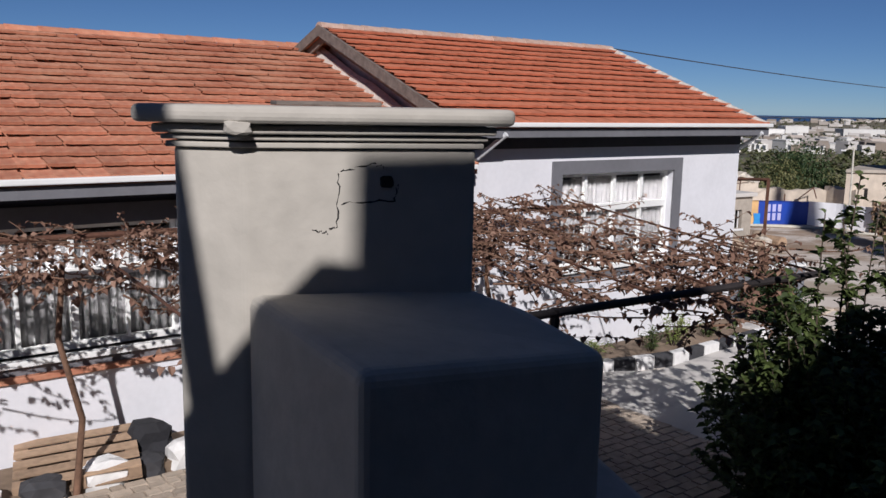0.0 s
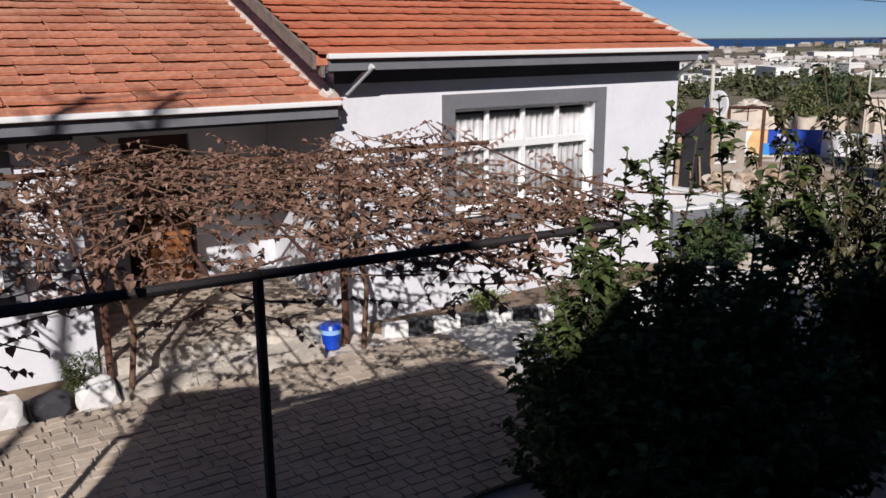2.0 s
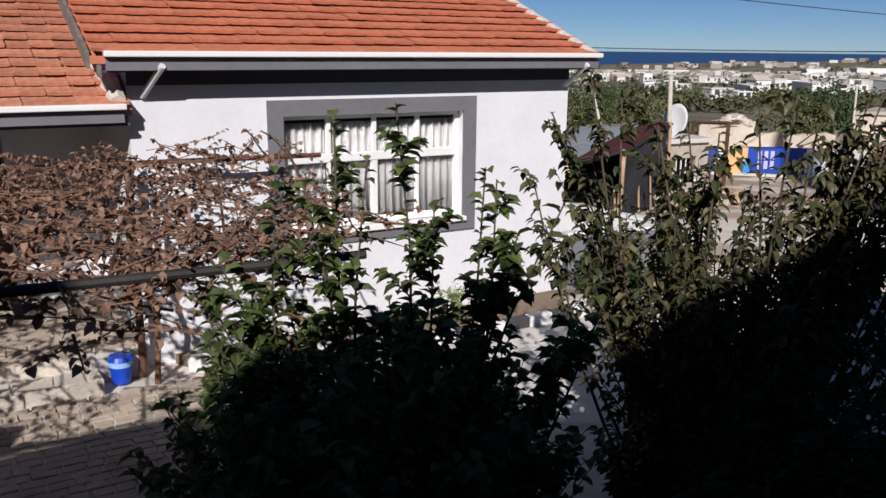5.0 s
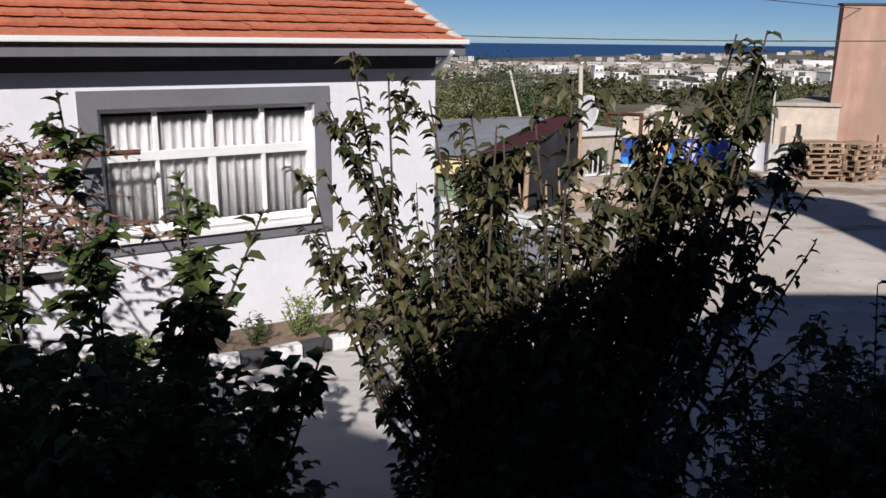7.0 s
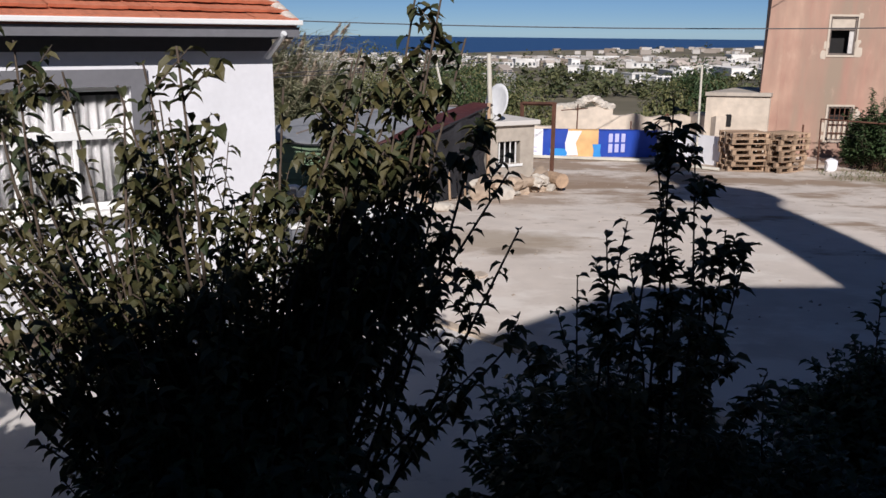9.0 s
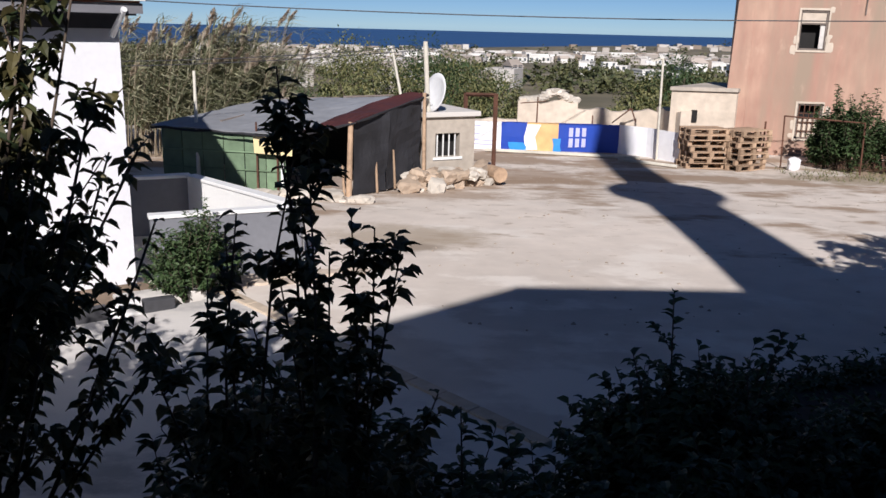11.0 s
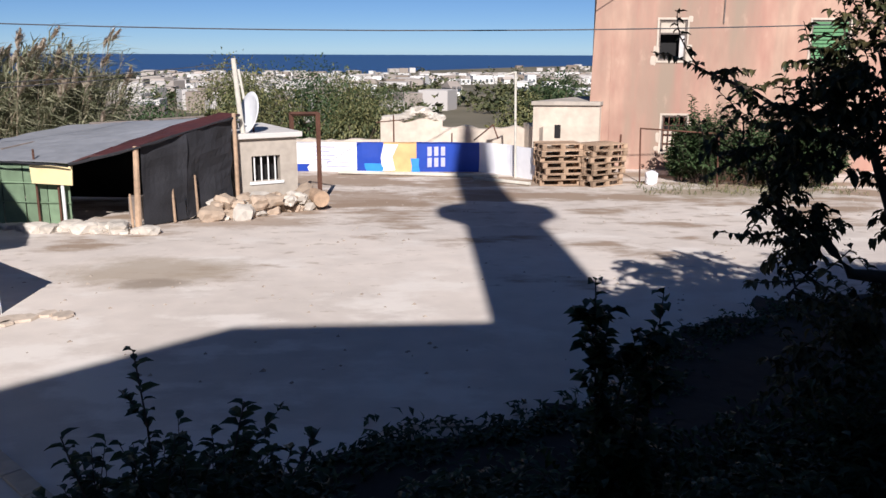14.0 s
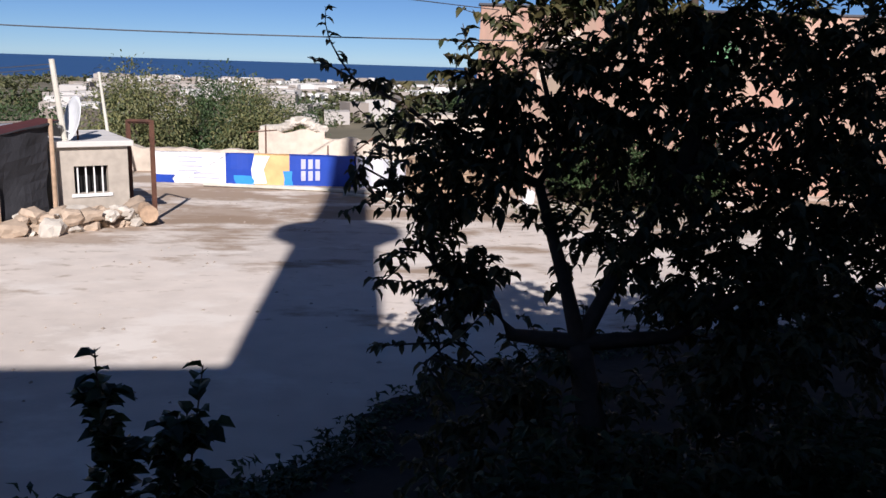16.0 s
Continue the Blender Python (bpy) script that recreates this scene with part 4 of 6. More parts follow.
for k in range(1150):
    rnd = vb.rnd
    s, t = rnd.uniform(0.0, 0.93), 1.0 - 0.62 * rnd.random() ** 1.3
    if k % 6 == 0:
        t = rnd.uniform(0.0, 0.4)
    if k % 7 == 0:
        s, t = rnd.uniform(0.72, 1.0), rnd.uniform(-0.03, 0.35)
    elif s > 0.80 and rnd.random() < 0.4:
        continue
    if s < 0.36 and rnd.random() < 0.45:
        continue
    if s < 0.36:
        t = max(t, 0.62 + 0.3 * rnd.random())
    p = canopy_point(s, t)
    ang = rnd.uniform(0, 6.283)
    l = rnd.uniform(0.35, 1.0)
    p.z -= 0.45 * rnd.random() ** 2
    q = p + Vector((math.cos(ang) * l, math.sin(ang) * l * 0.6, rnd.uniform(-0.30, 0.24)))
    vb.shoot(p, q, rnd.uniform(0.005, 0.013), rnd.randint(5, 12) if s < 0.85 else 7, 0.068, 0.058, droop=0.5, bow=0.22, start=0.1, sides=4)
vb.done(VINE_BARK, LEAF_DRY, vine, ("vine_stem", "dry_leaves"))

# ---- low grey enclosure beside the house ----
enc = root("low_wall", Matrix(), "low grey painted yard enclosure with white coping", "wall")
EC, EB, ED, EE = Vector((7.07, 16.00, 0)), Vector((4.98, 18.05, 0)), Vector((5.40, 15.15, 0)), Vector((2.9, 17.0, 0))


def wall_run(a, b, t, h, material, cap=True):
    d = (b - a)
    m = pose(a.x, a.y, 0, 0, 0, math.degrees(math.atan2(d.y, d.x)))
    w = part("wall", box((0, 0, -0.3), (d.length, t, h)), material, enc)
    w.matrix_local = m
    c = part("coping", box((-0.02, -0.02, h + 0.002), (d.length + 0.02, t + 0.02, h + 0.05), 0.01), WHITE_PAINT, enc, "white painted coping")
    c.matrix_local = m


wall_run(ED, EC, 0.15, 0.84, GREY_WALL)
wall_run(EC + Vector((0.0, 0.16, 0)), EB, 0.15, 0.85, WHITE_PAINT)
wall_run(EB + Vector((-0.12, 0.02, 0)), EE, 0.15, 0.86, GREY_WALL)

# ---- shed of tin, sheets and netting ----
shed = root("shed", Matrix(), "makeshift shed with tin roof, green sheet walls and black netting", "shed")


def quad(name, pts, material, label="", thick=0.02, cuts=0, wave=0.0, seed=1):
    """A thin panel through four corners, gently uneven, with thickness."""
    a, b, c, d = [Vector(p) for p in pts]
    n = max(1, cuts)
    nrm = (b - a).cross(d - a).normalized()
    v, f = [], []
    for j in range(n + 1):
        for i in range(n + 1):
            s, t = i / n, j / n
            p = a.lerp(b, s).lerp(d.lerp(c, s), t)
            v.append(p + nrm * wave * noise.noise(p * 2.3 + Vector((seed, 0, 0))))
    f = [(j * (n + 1) + i, j * (n + 1) + i + 1, (j + 1) * (n + 1) + i + 1, (j + 1) * (n + 1) + i) for j in range(n) for i in range(n)]
    ob = mesh_ob(name, v, f, material, shed, label)
    ob.modifiers.new("thickness", "SOLIDIFY").thickness = thick
    return ob


SL, SR, SB, SBL = Vector((2.85, 22.3, 1.14)), Vector((5.78, 21.68, 1.06)), Vector((8.05, 23.95, 1.72)), Vector((4.1, 25.6, 1.40))
quad("tin_sheet", (SL + Vector((-0.15, -0.15, 0)), SR, SB + Vector((-0.35, 0.15, -0.02)), SBL), TIN, "grey corrugated tin roof", 0.02, 14, 0.03)
quad("red_tarp", (SR + Vector((-0.12, -0.10, 0.03)), (6.95, 21.66, 1.38), SB + Vector((0.15, 0.05, 0.05)), SB + Vector((-0.50, 0.2, 0.03))), RED_TARP, "red-brown tarpaulin over the roof edge", 0.03, 10, 0.09)
rs = random.Random(3)
for i in range(6):
    t0, t1 = i / 7.8, (i + 0.96) / 7.8
    a, b = Vector((2.85, 22.3, 0)).lerp(Vector((6.35, 21.75, 0)), t0), Vector((2.85, 22.3, 0)).lerp(Vector((6.35, 21.75, 0)), t1)
    g = -0.12
    quad("green_sheet", ((a.x, a.y, g), (b.x, b.y, g), (b.x, b.y, 1.07 - rs.random() * 0.03), (a.x, a.y, 1.08)), GREEN_SHEET, "faded green metal sheet", 0.012, 4, 0.02, i)
for i, z in enumerate((0.30, 0.66)):
    part("rail", rod((2.87, 22.27, z), (5.55, 21.85, z), 0.016, 0.016, 6), GREEN_SHEET, shed)
for x, y, h in ((4.92, 21.90, 1.28), (5.35, 21.82, 1.05)):
    part("post", rod((x, y, -0.15), (x, y, h), 0.022, 0.02, 7), RUST, shed, "thin rusty post")
quad("cream_board", ((4.90, 21.78, 0.68), (5.68, 21.65, 0.66), (5.70, 21.65, 1.00), (4.88, 21.78, 1.03)), CREAM, "cream painted board", 0.02)
part("post", rod((5.46, 21.74, -0.15), (5.46, 21.74, 0.98), 0.03, 0.03, 8), WHITE_PAINT, shed, "white post")
part("post", rod((6.80, 21.66, -0.15), (6.84, 21.70, 1.36), 0.06, 0.05, 9), PALE_WOOD, shed, "weathered timber corner post")
part("post", rod((8.14, 23.74, -0.2), (8.12, 23.80, 1.80), 0.045, 0.04, 9), PALE_WOOD, shed, "weathered timber corner post")
quad("black_net", ((6.88, 21.75, -0.10), (7.45, 22.45, -0.10), (7.50, 22.60, 1.50), (6.88, 21.82, 1.36)), BLACK_NET, "black shade netting", 0.01, 10, 0.07, 5)
quad("black_net", ((7.45, 22.45, -0.10), (8.05, 23.55, 0.05), (8.05, 23.85, 1.72), (7.50, 22.60, 1.50)), BLACK_NET, "black shade netting", 0.01, 10, 0.08, 6)
# back sheet coloured near black for the shed's inner shade
quad("back_sheet", ((2.9, 25.6, -0.2), (8.0, 25.2, -0.2), (7.9, 25.0, 1.60), (4.1, 25.5, 1.36)), VOID, "back sheet of the shed, near black for the shade inside", 0.02)
quad("side_sheet", ((2.9, 25.6, -0.2), (2.85, 22.35, -0.15), (2.85, 22.35, 1.10), (4.1, 25.5, 1.36)), GREEN_SHEET, "", 0.02)
for a, b, n in ((SL + Vector((-0.15, -0.17, -0.02)), SR + Vector((-0.1, -0.14, -0.02)), 9), (Vector((6.95, 21.64, 1.36)), SB + Vector((0.15, 0.0, 0.02)), 7), (SR + Vector((-0.1, -0.12, 0.0)), Vector((6.95, 21.64, 1.36)), 6)):
    pts_ = [a.lerp(b, i / n) + Vector((0, 0, rs.uniform(-0.035, 0.01))) for i in range(n + 1)]
    v_, f_ = tube_path(pts_, [rs.uniform(0.012, 0.032) for _ in pts_], 6)
    mesh_ob("edging", v_, f_, BLACK_NET, shed, "ragged black strip along the roof edge")
for a, b in (((4.0, 22.6, 1.19), (4.3, 23.3, 1.26)), ((4.6, 25.35, 1.45), (6.1, 24.8, 1.56)), ((6.2, 24.75, 1.58), (7.4, 24.3, 1.69))):
    part("batten", rod(a, b, 0.028, 0.022, 7), OLD_WOOD, shed, "loose dark timber lying on the roof")
for x, y, z0_, z1_ in ((7.30, 22.20, -0.12, 0.75), (7.62, 22.62, -0.1, 0.7), (6.72, 21.60, -0.12, 0.5)):
    part("stake", rod((x, y, z0_), (x - 0.05, y + 0.1, z1_), 0.028, 0.02, 7), PALE_WOOD, shed, "thin pale stake against the netting")
part("bench", box((6.3, 22.6, -0.15), (6.55, 22.8, 0.3), 0.02), OLD_WOOD, shed, "pale timber trestle inside")

# ---- concrete hut behind the shed ----
hut = root("hut", pose(8.10, 24.0, -0.2, 0, 0, 30), "small rendered hut with a barred window and flat roof", "hut")
part("wall", wall_with_holes(0, 1.30, 0, 1.45, 0, 0.18, [(0.30, 0.92, 0.55, 1.08)]), HUT, hut, "rendered front wall")
part("wall", box((0, 0.18, 0), (0.18, 2.4, 1.45)), HUT, hut)
part("wall", box((1.12, 0.18, 0), (1.30, 2.4, 1.45)), HUT, hut)
part("wall", box((0.18, 2.22, 0), (1.12, 2.4, 1.45)), HUT, hut)
part("roof_slab", box((-0.08, -0.10, 1.452), (1.40, 2.5, 1.56), 0.015), CONCRETE, hut, "flat concrete roof slab")
hwin = new("window")
hwin.parent = hut
part("frame", box((0.24, -0.03, 0.49), (0.98, -0.003, 0.548)), WHITE_PAINT, hwin, "white sill")
for i in range(4):
    part("bar", box((0.36 + i * 0.15, 0.05, 0.55), (0.385 + i * 0.15, 0.075, 1.08)), WHITE_PAINT, hwin, "white window bar")
# black panel for the shade inside the hut
part("interior", box((0.2, 0.30, 0.4), (1.1, 0.33, 1.2)), VOID, hut)

dish = root("satellite_dish", pose(8.30, 24.35, 1.36, 0, 0, -48), "pale grey satellite dish on the hut roof", "satellite dish")
v, f = [(0, 0.07, 0)], []
for r in range(1, 5):
    for k in range(24):
        a = 6.28318 * k / 24
        q = 0.43 * r / 4
        v.append((math.cos(a) * q * 0.85, 0.07 - 0.07 * (r / 4) ** 2, math.sin(a) * q))
for k in range(24):
    f.append((0, 1 + k, 1 + (k + 1) % 24))
    for r in range(3):
        f.append((1 + r * 24 + k, 1 + (r + 1) * 24 + k, 1 + (r + 1) * 24 + (k + 1) % 24, 1 + r * 24 + (k + 1) % 24))
d = mesh_ob("reflector", v, f, DISH, dish, smooth=True)
d.modifiers.new("thickness", "SOLIDIFY").thickness = 0.012
d.matrix_local = pose(0, 0, 0.42, -14, 0, 0)
part("mast", rod((0, 0.10, -0.02), (0, 0.10, 0.44), 0.02), RUST, dish)
part("arm", rod((0, 0.05, 0.10), (0, -0.22, 0.24), 0.01), DISH, dish)
part("receiver", rod((0, -0.20, 0.25), (0, -0.27, 0.28), 0.025), DISH, dish)

# rubble in front of the hut
rr = random.Random(21)
for i in range(70):
    t = rr.random()
    p = Vector((7.85, 22.65, 0)).lerp(Vector((9.75, 24.25, 0)), t) + Vector((rr.uniform(-0.28, 0.28), rr.uniform(-0.28, 0.35), 0))
    s = rr.uniform(0.09, 0.2) if i < 30 else rr.uniform(0.2, 0.36)
    tall = rr.uniform(0.55, 0.95)
    ob = part("stone", rough_stone((s * 1.25, s, s * tall), i + 100, 0.28), RUBBLE if i % 5 > 1 else STONE)
    ob.matrix_world = pose(p.x, p.y, ground_z(p.x, p.y) - 0.03 + (0.20 if i > 52 else 0), rr.uniform(-18, 18), rr.uniform(-18, 18), rr.uniform(0, 180))
    tagged(ob, "pale brown rubble stone heaped in front of the hut", "stone", "rubble by the hut")
for i in range(26):
    t = i / 26
    p = Vector((4.3, 21.45, 0)).lerp(Vector((7.4, 21.1, 0)), t) + Vector((rr.uniform(-0.1, 0.1), rr.uniform(-0.25, 0.2), 0))
    s = rr.uniform(0.12, 0.34)
    ob = part("stone", rough_stone((s * 1.3, s, s * 0.6), i + 200), STONE)
    ob.matrix_world = pose(p.x, p.y, ground_z(p.x, p.y) - 0.02, 0, 0, rr.uniform(0, 180))
    tagged(ob, "pale loose stone along the shed front", "stone", "stones by the shed")
log = part("log", rod((0, -0.28, 0.17), (0, 0.28, 0.17), 0.17, 0.16, 14), PALE_WOOD)
log.matrix_world = pose(9.72, 24.05, -0.12, 0, 0, 25)
tagged(log, "short sawn log lying beside the rubble", "log")

frame_ = root("door_frame", Matrix(), "free-standing rusty steel door frame in the yard", "steel frame")
FA, FB = Vector((8.98, 25.55, -0.2)), Vector((9.68, 24.75, -0.15))
part("jamb", rod(FA, FA + Vector((0, 0, 1.89)), 0.05, 0.05, 4), RUST, frame_)
part("jamb", rod(FB, FB + Vector((0, 0, 1.90)), 0.05, 0.05, 4), RUST, frame_)
part("head", rod(FA + Vector((0, 0, 1.86)), FB + Vector((0, 0, 1.87)), 0.045, 0.045, 4), RUST, frame_)

# ---- printed banner along the far side ----
banner = root("banner_fence", Matrix(), "printed blue and white vinyl banner tied along the yard edge", "banner")
BP = [Vector(p) for p in ((8.1, 30.6, 0), (9.96, 30.5, 0), (11.6, 30.5, 0), (13.42, 30.5, 0), (14.2, 29.9, 0), (14.95, 28.7, 0))]


def banner_pos(s, z, lift=0.0):
    """s metres along the banner."""
    for a, b in zip(BP, BP[1:]):
        l = (b - a).length
        if s <= l or b is BP[-1]:
            d = (b - a).normalized()
            p = a + d * s
            break
        s -= l
    nrm = Vector((d.y, -d.x, 0))
    p = p + nrm * (lift + 0.03 * noise.noise(Vector((p.x * 2.2, z * 2, 1))))
    return Vector((p.x, p.y, ground_z(p.x, p.y) - 0.02 + z))


def banner_piece(name, s0, s1, material, label="", z0=0.0, z1=0.86, lift=0.0, edge=0.0, seed=0):
    n = max(2, int((s1 - s0) / 0.15))
    v = []
    for j, z in enumerate((z0, (z0 + z1) / 2, z1)):
        for i in range(n + 1):
            s = s0 + (s1 - s0) * i / n
            if edge and i in (0, n):
                s += edge * noise.noise(Vector((seed, j * 1.7, i)))
            v.append(banner_pos(s, z + 0.02 * noise.noise(Vector((s * 1.5, j, 4))), lift))
    f = [(j * (n + 1) + i, j * (n + 1) + i + 1, (j + 1) * (n + 1) + i + 1, (j + 1) * (n + 1) + i) for j in range(2) for i in range(n)]
    ob = mesh_ob(name, v, f, material, banner, label)
    ob.modifiers.new("thickness", "SOLIDIFY").thickness = 0.006


banner_piece("panel", 0.0, 1.86, BANNER_WHITE, "white panel with faded printing")
banner_piece("panel", 1.86, 2.62, BANNER_BLUE, "deep blue panel")
banner_piece("panel", 2.62, 3.55, BANNER_SAND, "sandy printed picture panel")
banner_piece("panel", 3.55, 5.33, BANNER_BLUE, "deep blue panel")
banner_piece("panel", 5.33, 7.75, BANNER_WHITE, "white panel")
banner_piece("print", 2.15, 2.60, BANNER_SKY, "", 0.02, 0.26, 0.02, 0.3, 2)
banner_piece("print", 2.58, 2.95, BANNER_WHITE, "", 0.05, 0.80, 0.02, 0.3, 3)
banner_piece("print", 3.40, 3.66, BANNER_SKY, "", 0.0, 0.40, 0.02, 0.2, 4)
for i in range(3):
    for j in range(2):
        banner_piece("print_bar", 3.86 + i * 0.19, 3.98 + i * 0.19, BANNER_LILAC, "", 0.16 + j * 0.31, 0.42 + j * 0.31, 0.02)
for j in range(4):
    banner_piece("print_bar", 0.6, 1.25 - 0.15 * (j % 2), BANNER_LILAC, "", 0.70 - j * 0.12, 0.735 - j * 0.12, 0.02)
for j in range(2):
    banner_piece("print_bar", 1.0, 1.7, BANNER_LILAC, "", 0.28 - j * 0.12, 0.31 - j * 0.12, 0.02)
banner_piece("print", 0.0, 0.5, BANNER_BLUE, "", 0.02, 0.24, 0.02, 0.3, 6)
kr = part("ground_beam", rod((9.5, 29.9, -0.25), (13.9, 29.4, -0.28), 0.05, 0.05, 6), POLE)
tagged(kr, "pale pole lying along the foot of the banner", "pole")
kr = part("ground_beam", rod((13.2, 28.9, -0.26), (14.6, 27.9, -0.26), 0.045, 0.045, 6), POLE)
tagged(kr, "pale pole lying on the ground", "pole")


# ---- ruined stone wall and stores beyond ----
def ragged_wall(a, b, h, t, seed, rise=0.18):
    a, b = Vector(a), Vector(b)
    n = max(3, int((b - a).length / 0.22))
    d = (b - a).normalized()
    nrm = Vector((d.y, -d.x, 0))
    v, f = [], []
    for i in range(n + 1):
        p = a.lerp(b, i / n)
        top = h + rise * noise.noise(Vector((i * 0.45, seed, 0)))
        for off in (0, t):
            v += [p + nrm * off, p + nrm * (off + 0.02 * noise.noise(Vector((i, seed, off)))) + Vector((0, 0, top))]
    for i in range(n):
        k, m = i * 4, i * 4 + 4
        f += [(k, m, m + 1, k + 1), (k + 2, k + 3, m + 3, m + 2), (k + 1, m + 1, m + 3, k + 3)]
    f += [(0, 1, 3, 2), (n * 4, n * 4 + 2, n * 4 + 3, n * 4 + 1)]
    return v, f


ruin = root("ruined_wall", Matrix(), "crumbling pale lime-washed stone wall behind the banner", "wall")
for a, b, h, s in (((10.5, 33.0, -0.4), (12.4, 33.0, -0.4), 1.35, 1), ((12.4, 33.0, -0.4), (15.3, 32.7, -0.4), 1.15, 2), ((15.2, 32.6, -0.4), (15.6, 31.0, -0.4), 1.3, 3), ((4.0, 33.3, -0.4), (10.5, 33.0, -0.4), 0.75, 4)):
    v, f = ragged_wall(a, b, h, 0.35, s)
    mesh_ob("masonry", v, f, RUIN, ruin)
for i in range(14):
    ob = part("coping_stone", rough_stone((0.34, 0.36, 0.2), i + 300), STONE, ruin)
    t = i / 13
    ob.matrix_local = pose(10.7 + 1.6 * t, 32.85, 0.90 + 0.28 * math.exp(-((t - 0.62) / 0.22) ** 2), 0, 0, i * 37)
store = root("outbuilding", pose(15.0, 31.2, -0.4, 0, 0, -4), "small white-washed outbuilding with grey flat roof", "outbuilding")
mesh_ob("wall", [(x, y, z) for z in (0, 1.92) for x, y in ((0, 0), (1.9, 0), (3.6, 3.0), (1.7, 3.0))], [(0, 1, 5, 4), (1, 2, 6, 5), (2, 3, 7, 6), (3, 0, 4, 7), (4, 5, 6, 7)], RUIN, store)
mesh_ob("roof_slab", [(x, y, z) for z in (1.922, 2.03) for x, y in ((-0.06, -0.08), (1.9, -0.08), (3.6, 3.0), (1.7, 3.0))], [(0, 1, 5, 4), (1, 2, 6, 5), (2, 3, 7, 6), (3, 0, 4, 7), (4, 5, 6, 7)], HUT, store, "grey-brown roof slab")
part("hole", box((0.62, -0.012, 0.98), (0.80, 0.01, 1.36), 0.03), VOID, store, "dark broken hole")

# ---- tall pink building ----
pink = root("old_building", pose(16.70, 31.2, -0.5, 0, 0, -3), "tall faded pink plastered building with barred windows", "building")
PWIN = [(1.78, 2.56, 3.28, 4.40), (2.00, 2.72, 0.70, 1.74), (6.00, 7.05, 3.20, 4.40), (6.0, 7.0, 0.7, 1.8)]
part("wall", wall_with_holes(0.0, 14.0, 0, 5.06, 0, 0.4, PWIN), PINK, pink, "stained pink plaster front")
mesh_ob("buttress", [(-0.14, -0.03, 0), (0.5, -0.03, 0), (7.4, 9, 0), (6.8, 9, 0), (0.0, -0.005, 5.0), (0.45, -0.005, 5.0), (7.35, 9, 5.0), (6.9, 9, 5.0)],
        [(0, 1, 5, 4), (1, 2, 6, 5), (2, 3, 7, 6), (3, 0, 4, 7), (4, 5, 6, 7)], PINK, pink, "battered corner")
part("wall", box((7.3, 8.6, 0), (14, 9.0, 5.06)), PINK, pink)
part("wall", box((13.6, 0.4, 0), (14, 8.6, 5.06)), PINK, pink)
mesh_ob("roof", [(0.4, 0.4, 4.9), (13.6, 0.4, 4.9), (13.6, 8.6, 4.9), (7.1, 8.6, 4.9)], [(0, 1, 2, 3)], CONCRETE, pink)
part("parapet_cap", box((-0.06, -0.06, 5.062), (14.06, 0.45, 5.12), 0.01), DARK_SOFFIT, pink, "dark parapet capping")
for k, (a, b, c, d_) in enumerate(PWIN):
    w = new("window")
    w.parent = pink
    bm = bmesh.new()
    for lo, hi in (((a - 0.06, -0.025, c - 0.06), (a, -0.002, d_ + 0.06)), ((b, -0.025, c - 0.05), (b + 0.05, -0.002, d_ + 0.06)), ((a, -0.025, d_), (b, -0.002, d_ + 0.06)), ((a, -0.025, c - 0.06), (b, -0.002, c))):
        add_box(bm, lo, hi, 0.008)
    part("surround", bm, RUIN, w, "worn pale plaster surround")
    # black panel for the shade behind the opening
    part("interior", box((a, 0.36, c), (b, 0.39, d_)), VOID, w)
    bm = bmesh.new()
    for lo, hi in (((a + 0.003, 0.02, c + 0.003), (a + 0.05, 0.075, d_ - 0.003)), ((b - 0.05, 0.02, c + 0.003), (b - 0.003, 0.075, d_ - 0.003)), ((a + 0.052, 0.02, d_ - 0.05), (b - 0.052, 0.075, d_ - 0.003)), ((a + 0.052, 0.02, c + 0.003), (b - 0.052, 0.075, c + 0.05))):
        add_box(bm, lo, hi, 0.004)
    part("frame", bm, OLD_WOOD, w, "weathered timber window frame")
    if k == 0:
        part("rail", box((a + 0.05, 0.01, d_ - 0.40), (b - 0.05, 0.058, d_ - 0.35), 0.004), OLD_WOOD, w, "weathered timber rail")
        part("shutter_box", box((a, 0.06, d_ - 0.36), (b, 0.12, d_), 0.006), RUIN, w, "pale boarded upper panel")
        part("frame", box((a + 0.60, 0.06, c), (b, 0.11, d_ - 0.36)), CONCRETE, w, "grey half panel")
    elif k == 2:
        for i in range(11):
            part("shutter_slat", box((a + 0.03, 0.02, c + 0.04 + i * 0.105), (b - 0.03, 0.06, c + 0.12 + i * 0.105), 0.004), SHUTTER_GREEN, w, "green shutter slat")
    else:
        for i in range(5):
            part("bar", box((a + 0.06 + i * 0.145, 0.02, c), (a + 0.085 + i * 0.145, 0.045, d_)), RUST, w, "rusty window bar")
        for i in range(3):
            part("bar", box((a, 0.05, c + 0.22 + i * 0.26), (b, 0.07, c + 0.245 + i * 0.26)), RUST, w)
        part("panel", box((a, 0.12, c), (b, 0.14, c + 0.58)), RUIN, w, "pale lower shutter")
part("pipe", rod((3.55, -0.03, 4.3), (3.55, -0.03, 5.06), 0.022, 0.022, 6), OLD_WOOD, pink, "short rusty rainwater pipe")
rw = random.Random(61)
for k in range(16):
    a_, c_ = rw.choice(PWIN[:2])[0:3:2]
    ch = part("plaster_patch", rough_stone((rw.uniform(0.06, 0.2), 0.016, rw.uniform(0.08, 0.3)), 600 + k), RUIN, pink, "pale repair patch in the plaster")
    ch.location = (a_ + rw.choice((-0.09, 0.86)) + rw.uniform(-0.04, 0.05), -0.003, c_ + rw.uniform(-0.15, 1.1))

